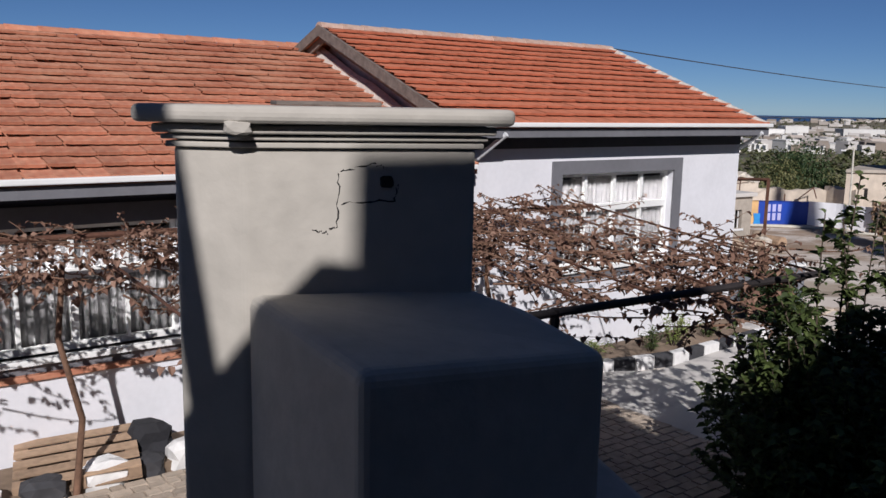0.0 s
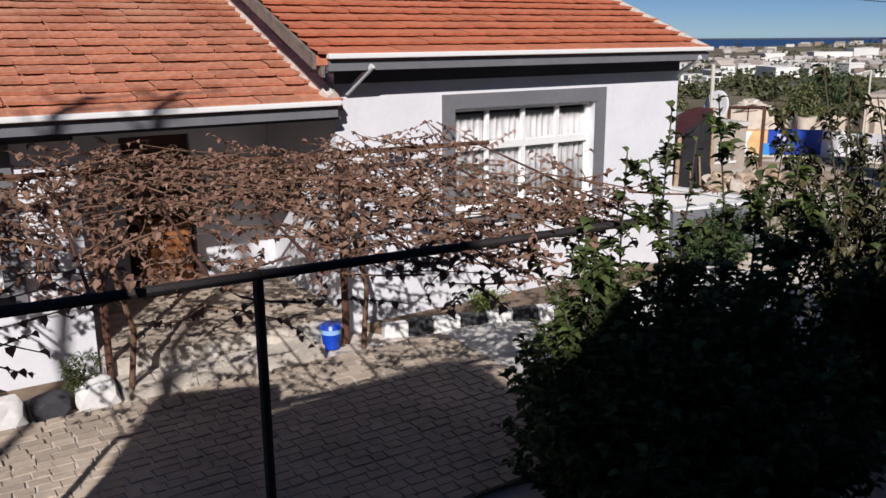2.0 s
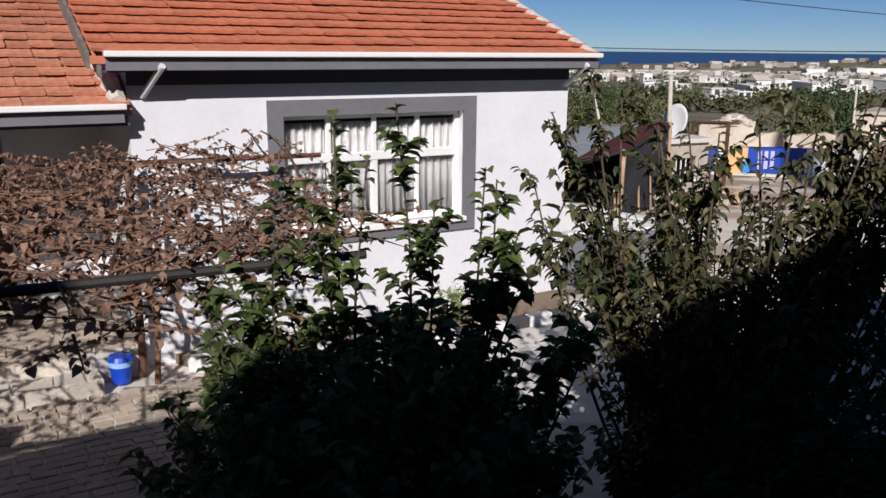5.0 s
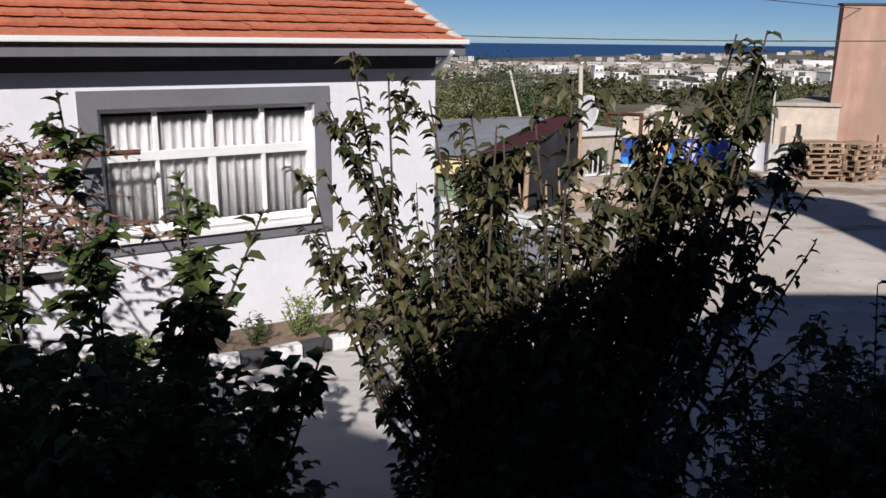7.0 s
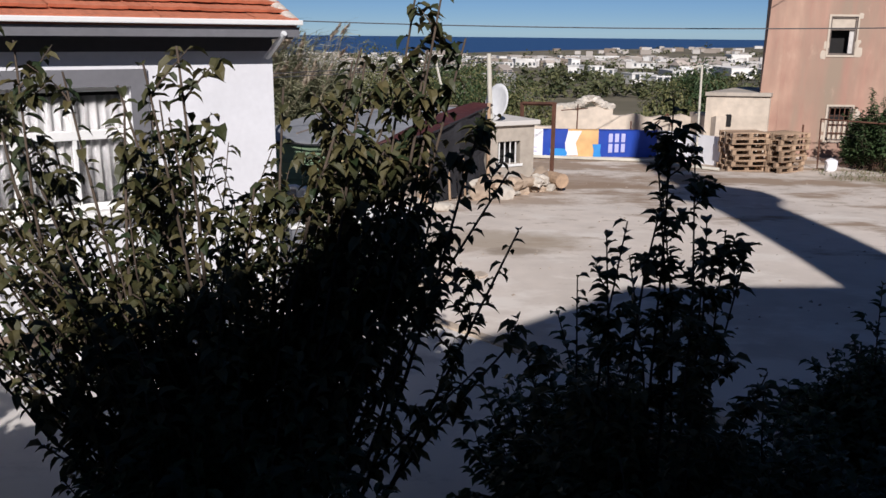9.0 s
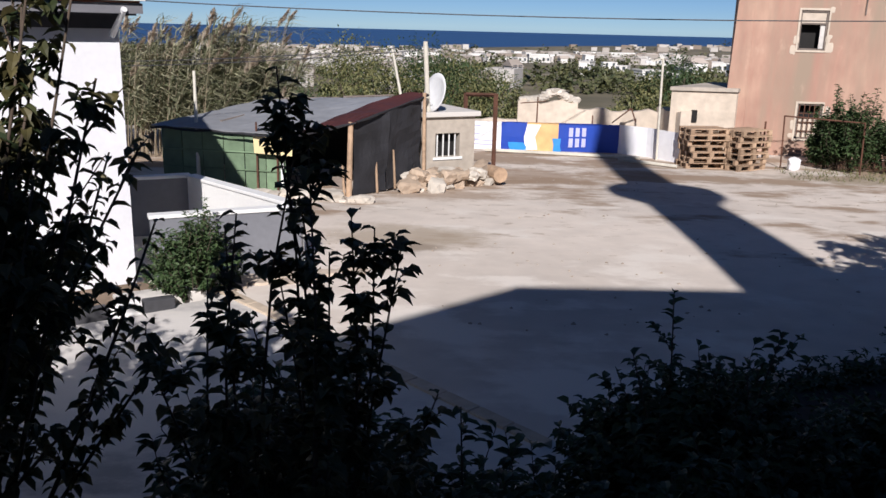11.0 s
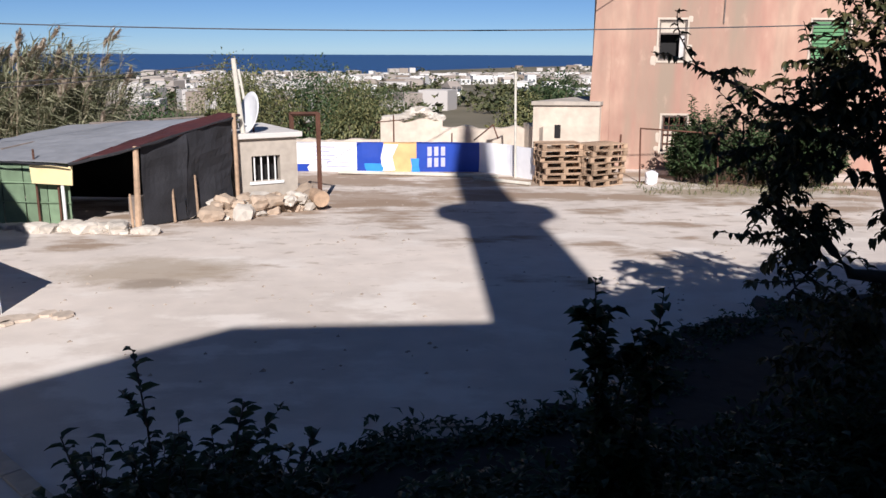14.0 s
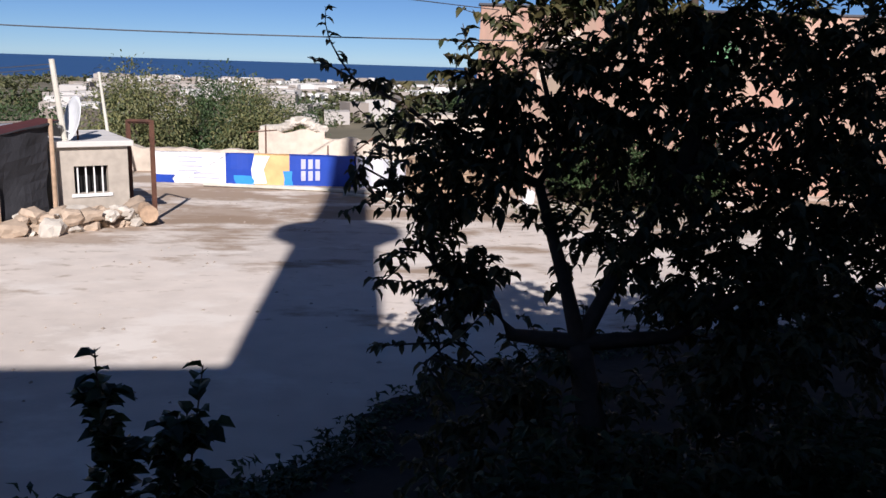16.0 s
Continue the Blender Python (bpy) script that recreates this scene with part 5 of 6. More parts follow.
# ---- pallets ----
def pallet():
    ob = root("pallet", Matrix(), "weathered wooden pallet stacked by the pink building", "pallet", "stacked pallets")
    for i in range(5):
        y = -0.40 + i * 0.175
        part("deck_board", box((-0.55, y, 0.125), (0.55, y + 0.11, 0.147), 0.003), PALE_WOOD, ob)
    for y in (-0.40, -0.045, 0.31):
        part("bottom_board", box((-0.55, y, 0.0), (0.55, y + 0.09, 0.02), 0.003), PALE_WOOD, ob)
        for x in (-0.55, -0.06, 0.43):
            part("block", box((x, y, 0.021), (x + 0.12, y + 0.09, 0.124), 0.003), PALE_WOOD, ob)
    return ob


first = pallet()
rp = random.Random(8)
for s, (x, y, count, a) in enumerate(((15.36, 28.35, 7, 12), (16.38, 28.25, 7, 30))):
    for i in range(count):
        m = pose(x + rp.uniform(-0.05, 0.05), y + rp.uniform(-0.05, 0.05), ground_z(x, y) + i * 0.152, 0, 0, a + rp.uniform(-6, 6))
        if s == 0 and i == 0:
            first.matrix_world = m
        else:
            copy_thing(first, m)

bed_pallet = copy_thing(first, pose(-3.15, 8.40, 0.14, 9, -3, 24))
tagged(bed_pallet, "pale weathered pallet lying on the porch bed", "pallet", "pallets in the bed")
dark_sack = part("sack", rough_stone((0.42, 0.34, 0.34), 905, 0.2), BLACK_NET)
dark_sack.matrix_world = pose(-2.62, 8.85, 0.10, 0, 0, 30)
tagged(dark_sack, "black plastic sack in the porch bed", "sack")

# ---- poles, lamp, wires ----
def pole(name, a, b, r0, r1, material, label, category="pole"):
    ob = part(name, rod(a, b, r0, r1, 10), material)
    return tagged(ob, label, category)


pole("utility_pole", (8.25, 24.45, -0.2), (8.10, 24.10, 2.87), 0.06, 0.05, POLE, "pale concrete utility pole behind the shed")
pole("timber_pole", (7.35, 29.6, -0.3), (6.65, 30.9, 2.5), 0.05, 0.035, POLE, "leaning pale timber pole")
pole("timber_pole", (3.72, 21.9, -0.15), (3.38, 22.9, 2.18), 0.045, 0.03, POLE, "leaning pale timber pole by the shed")
lamp = root("street_lamp", Matrix(), "slim pale lamp post with a short arm", "street lamp")
part("post", rod((14.35, 29.4, -0.35), (14.30, 29.4, 2.50), 0.035, 0.03, 8), POLE, lamp)
part("arm", rod((14.31, 29.4, 2.49), (13.95, 29.35, 2.40), 0.02, 0.02, 8), POLE, lamp)
part("head", box((13.82, 29.30, 2.36), (14.0, 29.40, 2.41), 0.01), DISH, lamp)
for x, y in ((11.0, 30.7), (12.65, 30.75)):
    pole("fence_post", (x, y, -0.4), (x, y, 1.25 if x < 12 else 0.75), 0.025, 0.02, RUST, "thin rusty fence post behind the banner")
pole("fence_bar", (10.5, 30.75, 1.05), (11.3, 30.7, 1.13), 0.015, 0.015, RUST, "thin rusty bar on the fence post")
pole("fence_bar", (13.3, 31.2, 0.5), (13.85, 31.2, 0.95), 0.02, 0.02, RUST, "bent rusty bar by the wall")
pole("fence_bar", (13.85, 31.2, 0.95), (14.0, 31.2, 0.55), 0.02, 0.02, RUST, "bent rusty bar by the wall")
pole("pipe", (16.95, 28.35, -0.35), (16.95, 28.4, 0.95), 0.025, 0.025, RUST, "rusty pipe standing beside the pallets")
gate = root("gate_frame", Matrix(), "rusty tubular gate frame by the bush", "gate frame")
part("post", rod((17.55, 28.6, -0.35), (17.50, 28.6, 1.10), 0.022), RUST, gate)
part("post", rod((19.30, 27.7, -0.35), (19.25, 27.7, 1.05), 0.022), RUST, gate)
part("bar", rod((17.50, 28.6, 1.09), (19.25, 27.7, 1.04), 0.02), RUST, gate)


def cable(name, a, b, sag, r, label):
    a, b = Vector(a), Vector(b)
    pts_ = [a.lerp(b, i / 24) - Vector((0, 0, sag * 4 * (i / 24) * (1 - i / 24))) for i in range(25)]
    v, f = tube_path(pts_, [r] * 25, 5)
    return tagged(mesh_ob(name, v, f, WIRE), label, "cable")


cable("cable", (-16, 26.5, 4.65), (34, 25.5, 4.3), 1.0, 0.014, "black overhead cable across the yard")
cable("cable", (8.1, 24.1, 2.78), (-9, 26, 2.3), 0.35, 0.009, "thin overhead cable from the pole")
cable("cable", (8.1, 24.1, 2.70), (-9, 27, 2.0), 0.3, 0.009, "thin overhead cable from the pole")
cable("cable", hw(0.25, -3.4, 4.80), (17.2, 31.19, 4.45), 0.06, 0.012, "black overhead cable leaving the roof")

# ---- shrubs and trees of the bed under the walkway ----
def shrub(name, base, tips, seed, leaf, label, category="shrub", size=(0.11, 0.06), leaves=26, twigs=5, r=0.02, droop=0.3, fill=0, radius=1.0, top=1.6, low=0.2, twig=(0.25, 0.6), vase=False):
    """Upright shoots from the foot to the given tips, side twigs on them, and a leafy body round the foot."""
    x, y = base
    z = ground_z(x, y)
    ob = root(name, pose(x, y, z), label, category)
    b = Bush(seed, True)
    rnd = b.rnd
    for tx, ty, tz in tips:
        tip = Vector((tx - x, ty - y, tz - z))
        a = Vector((tip.x * 0.3 + rnd.uniform(-0.15, 0.15), tip.y * 0.3 + rnd.uniform(-0.15, 0.15), 0))
        pts_ = b.shoot(a, tip, r, int(leaves * 1.4), *size, droop=droop, bow=0.06, start=0.35)
        for k in range(twigs):
            t = rnd.uniform(0.5, 0.96) if vase or twig[1] < 0.5 else rnd.uniform(0.25, 0.8)
            j = min(int(t * 4), 3)
            p = pts_[j].lerp(pts_[j + 1], t * 4 - j)
            l = rnd.uniform(*twig) * (1.1 - t * 0.5)
            ang = rnd.uniform(0, 6.283)
            b.shoot(p, p + Vector((math.cos(ang) * l * 0.75, math.sin(ang) * l * 0.75, l * 0.8)), r * 0.4, leaves // 2, *size, droop=droop, start=0.1, sides=4)
    for k in range(fill):
        ang, q = rnd.uniform(0, 6.283), math.sqrt(rnd.random())
        h = top * rnd.uniform(0.45, 1.0) * (1 - 0.45 * q * q)
        a = Vector((math.cos(ang) * radius * q * 0.55, math.sin(ang) * radius * q * 0.55, rnd.uniform(0.0, low + h * 0.45)))
        tip = Vector((math.cos(ang) * radius * q, math.sin(ang) * radius * q, h))
        if vase:
            h = top * rnd.uniform(0.35, 1.0)
            wide = radius * q * (0.25 + 0.75 * min(h / (top * 0.75), 1.0))
            tip = Vector((math.cos(ang) * wide, math.sin(ang) * wide, h))
            a = Vector((tip.x * 0.35, tip.y * 0.35, h * rnd.uniform(0.3, 0.55)))
        b.shoot(a, tip, r * 0.6, leaves, *size, droop=droop, bow=0.1, start=0.1, sides=4)
    b.done(BARK, leaf, ob)
    return ob


def spray(cx, cy, r, z0, z1, n, seed):
    rnd = random.Random(seed)
    return [(cx + rnd.uniform(-r, r), cy + rnd.uniform(-r * 0.6, r * 0.6), rnd.uniform(z0, z1)) for _ in range(n)]


shrub("citrus_bush", (3.9, 7.5), [(4.05, 7.68, 3.22), (3.72, 7.6, 3.16), (4.55, 7.75, 2.86), (4.62, 7.6, 2.80), (3.41, 7.5, 2.84), (3.56, 7.5, 2.80), (5.0, 7.5, 2.74), (4.75, 7.5, 2.55), (4.3, 7.4, 2.7), (5.16, 7.5, 2.0), (5.24, 7.6, 2.15), (3.0, 7.5, 1.7), (3.9, 7.6, 2.9), (3.1, 7.4, 2.35)] + spray(3.85, 7.5, 1.1, 1.7, 2.35, 16, 1),
      11, LEAF_CITRUS, "leafy green citrus bush rising from the dark bed", "bush", (0.100, 0.070), 34, 5, 0.016, 0.15, 520, 1.42, 2.25, twig=(0.14, 0.34))
PEAR_TIPS = [(7.50, 8.95, 3.52), (7.36, 9.05, 3.50), (7.62, 9.0, 3.30), (5.18, 8.85, 3.38), (5.39, 8.8, 3.27), (5.62, 8.8, 3.12), (5.85, 8.9, 3.05), (6.37, 8.3, 3.26), (6.18, 8.4, 3.18), (6.0, 8.6, 3.0), (4.95, 9.3, 3.05), (6.70, 8.9, 3.05), (7.10, 8.9, 3.25), (7.0, 9.0, 3.1),
             (7.86, 9.0, 2.62), (7.92, 9.0, 2.30), (7.95, 9.0, 1.72), (7.72, 8.9, 1.55), (4.82, 9.3, 2.6), (7.72, 8.95, 2.95)]
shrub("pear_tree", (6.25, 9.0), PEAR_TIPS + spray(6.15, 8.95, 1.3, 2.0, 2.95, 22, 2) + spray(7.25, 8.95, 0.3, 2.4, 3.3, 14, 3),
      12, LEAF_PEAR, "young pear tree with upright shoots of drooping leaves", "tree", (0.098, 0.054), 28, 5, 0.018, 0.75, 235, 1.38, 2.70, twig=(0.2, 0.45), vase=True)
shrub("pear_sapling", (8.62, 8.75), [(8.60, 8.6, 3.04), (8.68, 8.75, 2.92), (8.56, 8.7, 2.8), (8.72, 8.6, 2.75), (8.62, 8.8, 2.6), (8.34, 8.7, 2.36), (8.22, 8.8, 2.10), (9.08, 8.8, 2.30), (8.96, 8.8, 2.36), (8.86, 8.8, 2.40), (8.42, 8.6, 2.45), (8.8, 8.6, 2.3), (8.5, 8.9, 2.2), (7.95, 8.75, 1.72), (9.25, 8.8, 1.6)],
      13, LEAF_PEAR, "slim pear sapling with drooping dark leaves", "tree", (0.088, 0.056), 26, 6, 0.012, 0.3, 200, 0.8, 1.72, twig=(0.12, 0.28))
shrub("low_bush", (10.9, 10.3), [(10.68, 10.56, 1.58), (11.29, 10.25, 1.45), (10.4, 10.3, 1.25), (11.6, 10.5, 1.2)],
      14, LEAF_SHADE, "low bush in the shaded bed, leaves darkened for the shade", "bush", (0.085, 0.055), 24, 5, 0.012, 0.2, 420, 0.95, 1.28)
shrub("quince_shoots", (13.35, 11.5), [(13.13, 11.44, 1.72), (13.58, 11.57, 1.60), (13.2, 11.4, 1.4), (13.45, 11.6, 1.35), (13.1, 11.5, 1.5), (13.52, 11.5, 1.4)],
      16, LEAF_SHADE, "slender leafy shoots in the shaded bed, darkened for the shade", "shrub", (0.10, 0.085), 20, 4, 0.012, 0.1, 30, 0.36, 1.1, twig=(0.10, 0.24))
# low bushes fill the black areas; their leaf colour holds the shade
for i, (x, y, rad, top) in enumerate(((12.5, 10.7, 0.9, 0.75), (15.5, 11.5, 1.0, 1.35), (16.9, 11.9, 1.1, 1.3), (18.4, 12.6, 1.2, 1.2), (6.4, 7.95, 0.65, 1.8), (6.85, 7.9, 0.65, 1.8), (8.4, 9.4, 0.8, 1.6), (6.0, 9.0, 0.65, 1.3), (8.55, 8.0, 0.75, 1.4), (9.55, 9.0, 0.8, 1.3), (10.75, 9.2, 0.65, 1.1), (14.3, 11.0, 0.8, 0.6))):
    shrub("low_bush", (x, y), [(x - 0.2, y + 0.1, top + 0.1)], 17 + i, LEAF_SHADE, "low bush in the shaded bed, leaves darkened for the shade", "bush", (0.10, 0.05), 24, 3, 0.012, 0.2, 190, rad, top)


def limb_tree(name, base, seed, leaf, label, forks, size, leaves, per, trunk=0.09):
    """A tree with a tapered trunk, limbs to the given ends, and leafy twigs along them."""
    x, y = base
    z = ground_z(x, y)
    ob = root(name, pose(x, y, z), label, "tree")
    b = Bush(seed)
    rnd = b.rnd
    for start, end, r in forks:
        a, c = Vector(start), Vector(end)
        mid = a.lerp(c, 0.5) + Vector((rnd.uniform(-0.12, 0.12), rnd.uniform(-0.12, 0.12), 0.12))
        pts_ = [a, a.lerp(mid, 0.5), mid, mid.lerp(c, 0.5), c]
        b.stem(pts_, r, r * 0.35, 7)
        if r > trunk * 0.95:
            continue
        for k in range(per):
            t = rnd.uniform(0.25, 1.0)
            j = min(int(t * 4), 3)
            p = pts_[j].lerp(pts_[j + 1], t * 4 - j)
            ang = rnd.uniform(0, 6.283)
            l = rnd.uniform(0.25, 0.75)
            q = p + Vector((math.cos(ang) * l, math.sin(ang) * l, rnd.uniform(-0.35, 0.7) * l))
            b.shoot(p, q, r * 0.22, leaves, *size, droop=0.35, bow=0.15, start=0.05, sides=4)
    b.done(BARK, leaf, ob, ("trunk", "crown"))
    return ob


def crown_tree(base, seed, fork, ends, label, lobes, size, leaves, shoots):
    """A tree whose bowed limbs fork low, with a ragged crown of leafy twigs gathered in lobes."""
    x, y = base
    ob = root("fruit_tree", pose(x, y, ground_z(x, y)), label, "tree")
    b = Bush(seed, True)
    rnd = b.rnd
    fork = Vector(fork)
    b.stem([Vector((0, 0, 0)), fork * 0.5 + Vector((0.06, 0, 0)), fork], 0.10, 0.075, 8)
    hubs = [Vector((-0.75, 0.3, 1.72)), Vector((-0.45, 0.3, 2.35)), Vector((0.35, 0.2, 2.45)), Vector((0.8, 0.1, 1.8))]
    trunk_top = fork
    for hub in hubs:
        bend = trunk_top.lerp(hub, 0.5) + Vector((rnd.uniform(-0.12, 0.12), rnd.uniform(-0.1, 0.1), rnd.uniform(-0.16, 0.0)))
        b.stem([trunk_top, trunk_top.lerp(bend, 0.5), bend, bend.lerp(hub, 0.6), hub], 0.055, 0.03, 7)
    for e in ends:
        e = Vector(e)
        fork = min(hubs, key=lambda q: (q - e).length)
        low = fork.lerp(e, 0.3) + Vector((rnd.uniform(-0.1, 0.1), rnd.uniform(-0.1, 0.1), -0.10))
        mid = fork.lerp(e, 0.65) + Vector((rnd.uniform(-0.16, 0.16), rnd.uniform(-0.1, 0.1), 0.05))
        b.stem([fork, low, mid, e], rnd.uniform(0.022, 0.038), 0.009, 6)
        for k in range(9):
            p = (low if rnd.random() < 0.35 else mid).lerp(e, rnd.random())
            q = p + Vector((rnd.uniform(-0.5, 0.5), rnd.uniform(-0.4, 0.4), rnd.uniform(-0.25, 0.5)))
            b.shoot(p, q, 0.009, leaves, *size, droop=0.5, bow=0.2, start=0.05, sides=4)
    for cx, cy, cz, rad, n in lobes:
        c = Vector((cx, cy, cz))
        for k in range(int(n * shoots)):
            d_ = Vector((rnd.gauss(0, 1), rnd.gauss(0, 0.8), rnd.gauss(0, 0.9))).normalized() * rad * rnd.random() ** 0.45
            p = c + d_ * 0.55
            b.shoot(p, c + d_ + Vector((rnd.uniform(-0.15, 0.15), 0, rnd.uniform(-0.15, 0.15))), 0.007, leaves, *size, droop=0.5, bow=0.2, start=0.05, sides=4)
    b.done(BARK, LEAF_PEAR, ob, ("trunk", "crown"))


crown_tree((15.75, 12.3), 31, (-0.2, 0.1, 1.45),
           [(-1.25, 0.3, 1.95), (-1.0, 0.5, 1.7), (-1.5, 0.6, 2.4), (-1.55, 0.9, 2.9), (-0.9, 0.3, 3.0), (-0.3, 0.2, 3.4), (0.5, 0.2, 3.3), (1.2, 0.3, 3.0), (1.5, 0.2, 2.2), (-1.1, 0.0, 1.35), (0.2, 0.3, 4.1)],
           "dark leafy fruit tree with bowed limbs spreading over the bed",
           [(-0.95, 0.4, 2.45, 0.55, 1), (-0.45, 0.3, 2.95, 0.65, 1.3), (0.25, 0.3, 2.7, 0.75, 1.7), (0.2, 0.3, 3.5, 0.75, 1.5), (1.0, 0.3, 2.2, 0.75, 1.5), (1.2, 0.3, 3.1, 0.8, 1.7), (0.6, 0.2, 4.1, 0.6, 0.9), (-0.9, 0.3, 1.75, 0.35, 0.35), (0.9, 0.1, 1.5, 0.7, 1.3), (-0.5, 0.4, 3.7, 0.45, 0.6), (1.7, 0.2, 3.9, 0.6, 0.8), (0.0, 0.2, 2.05, 0.5, 0.55), (0.5, 0.2, 1.85, 0.5, 0.7), (-0.3, 0.2, 1.15, 0.5, 0.6), (0.5, 0.0, 0.95, 0.7, 1.1), (-0.75, 0.1, 0.85, 0.45, 0.5)],
           (0.092, 0.048), 17, 68)
crown_tree((18.2, 13.0), 32, (0.0, 0.0, 1.4),
           [(math.cos(a) * 1.3, math.sin(a) * 0.9, 2.4 + 1.1 * math.sin(a * 2.3)) for a in (0.2, 1.2, 2.2, 3.1, 4.1, 5.2)], "dark leafy fruit tree at the end of the bed",
           [(-0.5, 0, 2.4, 0.8, 1.6), (0.5, 0, 2.6, 0.9, 1.5), (0, 0, 3.5, 0.9, 1.5), (-0.8, 0.1, 1.5, 0.8, 1.2), (0.7, 0, 1.5, 0.9, 1.2)], (0.092, 0.048), 16, 82)

# bare trees beside the building, whose shadows fall on the paving and the porch
BENDS = (((0.00, 0.10), (0.5, 0.0), (0.66, -0.22), (0.82, -0.33), (1.0, -0.12)), ((0.0, 0.08), (0.55, 0.0), (0.68, -0.24), (0.85, -0.05), (1.0, 0.28)))
for i, (x, y, h, r0) in enumerate(((-0.44, -1.05, 10.6, 0.085), (-1.56, -1.0, 10.2, 0.085))):
    ob = root("bare_tree", pose(x, y, 0.6), "tall leafless tree beside the lighthouse wing", "tree", "bare trees")
    b = Bush(600 + i)
    h -= 0.6

    def along(t):
        for (t0, x0), (t1, x1) in zip(BENDS[i], BENDS[i][1:]):
            if t <= t1 or t1 == 1.0:
                return Vector((x0 + (x1 - x0) * (t - t0) / (t1 - t0), 0.03 * math.sin(t * 8), h * t))

    b.stem([along(k / 10) for k in range(11)], r0, r0 * 0.62, 8)
    fork = along(0.64)
    b.stem([fork, fork + Vector((0.20, 0.05, 0.35)), fork + Vector((0.24, 0.1, 0.62))], r0 * 0.7, r0 * 0.4, 7)
    for k in range(7):
        p = along(0.84 + 0.025 * k)
        sd = -1 if k % 2 else 1
        b.shoot(p, p + Vector((sd * (0.18 + 0.05 * k), 0.1, 0.30)), 0.028, 5, 0.12, 0.06)
    b.done(BARK, LEAF_DRY, ob, ("trunk", "dry_leaves"))

# low weeds over the shaded bed, thinning outwards
weeds = Bush(640)
edge_line = [Vector(p) for p in ((8.6, 8.6, 0), (10.2, 10.2, 0), (11.7, 11.2, 0), (13.6, 12.1, 0), (15.6, 13.1, 0), (19.5, 14.4, 0), (22.0, 14.8, 0))]
for k in range(5200):
    rnd = weeds.rnd
    j = rnd.randrange(len(edge_line) - 1)
    p = edge_line[j].lerp(edge_line[j + 1], rnd.random())
    p = p + Vector((0.45, -0.9, 0)) * (rnd.random() * 2.6 - 0.75 * rnd.random() ** 3)
    if noise.noise(p * 0.9) < -0.28:
        continue
    for i in range(4):
        weeds.leaf(p + Vector((rnd.uniform(-0.1, 0.1), rnd.uniform(-0.1, 0.1), rnd.uniform(0.0, 0.12))), Vector((rnd.uniform(-1, 1), rnd.uniform(-1, 1), rnd.uniform(0.1, 1.2))), rnd.uniform(0.07, 0.16), 0.06)
rim = [Vector(p) for p in ((8.4, 9.0, 0), (10.1, 10.7, 0), (11.0, 12.1, 0), (11.8, 12.9, 0), (13.0, 13.2, 0), (13.8, 13.7, 0), (14.6, 15.2, 0), (16.4, 16.5, 0), (19.5, 17.6, 0), (22.0, 18.0, 0))]
for k in range(700):
    rnd = weeds.rnd
    j = rnd.randrange(len(rim) - 1)
    p = rim[j].lerp(rim[j + 1], rnd.random()) + Vector((rnd.gauss(0.14, 0.16), rnd.gauss(-0.14, 0.16), 0.02))
    for i in range(5):
        weeds.leaf(p + Vector((rnd.uniform(-0.1, 0.1), rnd.uniform(-0.1, 0.1), 0)), Vector((rnd.uniform(-1, 1), rnd.uniform(-1, 1), rnd.uniform(0.1, 0.7))), rnd.uniform(0.06, 0.14), 0.045)
tagged(mesh_ob("weeds", weeds.lv, weeds.lf, LEAF_SHADE), "low weeds over the shaded bed, darkened for the shade", "weeds", kind="stuff")

# small plants along the house
def tuft(u, n, h, leafm, label, seed, stalks=14, spread=0.28, size=(0.09, 0.03)):
    p = hw(u, n)
    ob = root("plant", pose(p.x, p.y, 0.10), label, "plant")
    b = Bush(seed)
    for k in range(stalks):
        a = b.rnd.uniform(0, 6.283)
        q = b.rnd.uniform(0.2, 1.0) * spread
        b.shoot(Vector((math.cos(a) * 0.03, math.sin(a) * 0.03, 0)), Vector((math.cos(a) * q, math.sin(a) * q, h * b.rnd.uniform(0.55, 1.05))), 0.006, 16, *size, droop=-0.1, start=0.15, sides=4)
    b.done(BARK, leafm, ob)


tuft(-2.05, 0.42, 0.58, LEAF_YUCCA, "light green bushy plant in the bed by the wall", 51, 20, 0.30)
tuft(-2.6, 0.45, 0.42, LEAF_CITRUS, "small green plant in the bed by the wall", 52, 12, 0.2)
tuft(-3.85, 0.36, 0.34, LEAF_YUCCA, "spiky yellow-green plant by the kerb", 53, 16, 0.3, (0.2, 0.025))
tuft(-8.75, 0.28, 0.45, LEAF_CITRUS, "small green shrub in the porch bed", 54, 16, 0.25)
tuft(-1.2, 0.4, 0.25, LEAF_CITRUS, "low green plant in the bed by the wall", 55, 10, 0.2)
rc = random.Random(6)
shrub("round_bush", (6.05, 14.75), spray(6.0, 14.85, 0.5, 0.8, 1.12, 8, 9), 61, LEAF_OLEANDER, "dense green bush in front of the low grey wall", "bush", (0.07, 0.04), 28, 5, 0.012, 0.1, 170, 0.62, 0.98, 0.15)
planter = tagged(part("planter", box((-0.5, -0.16, 0), (0.5, 0.16, 0.16), 0.02), CONCRETE), "low concrete kerb round the bush", "kerb")
planter.matrix_world = pose(5.75, 14.45, 0.0, 0, 0, 36)

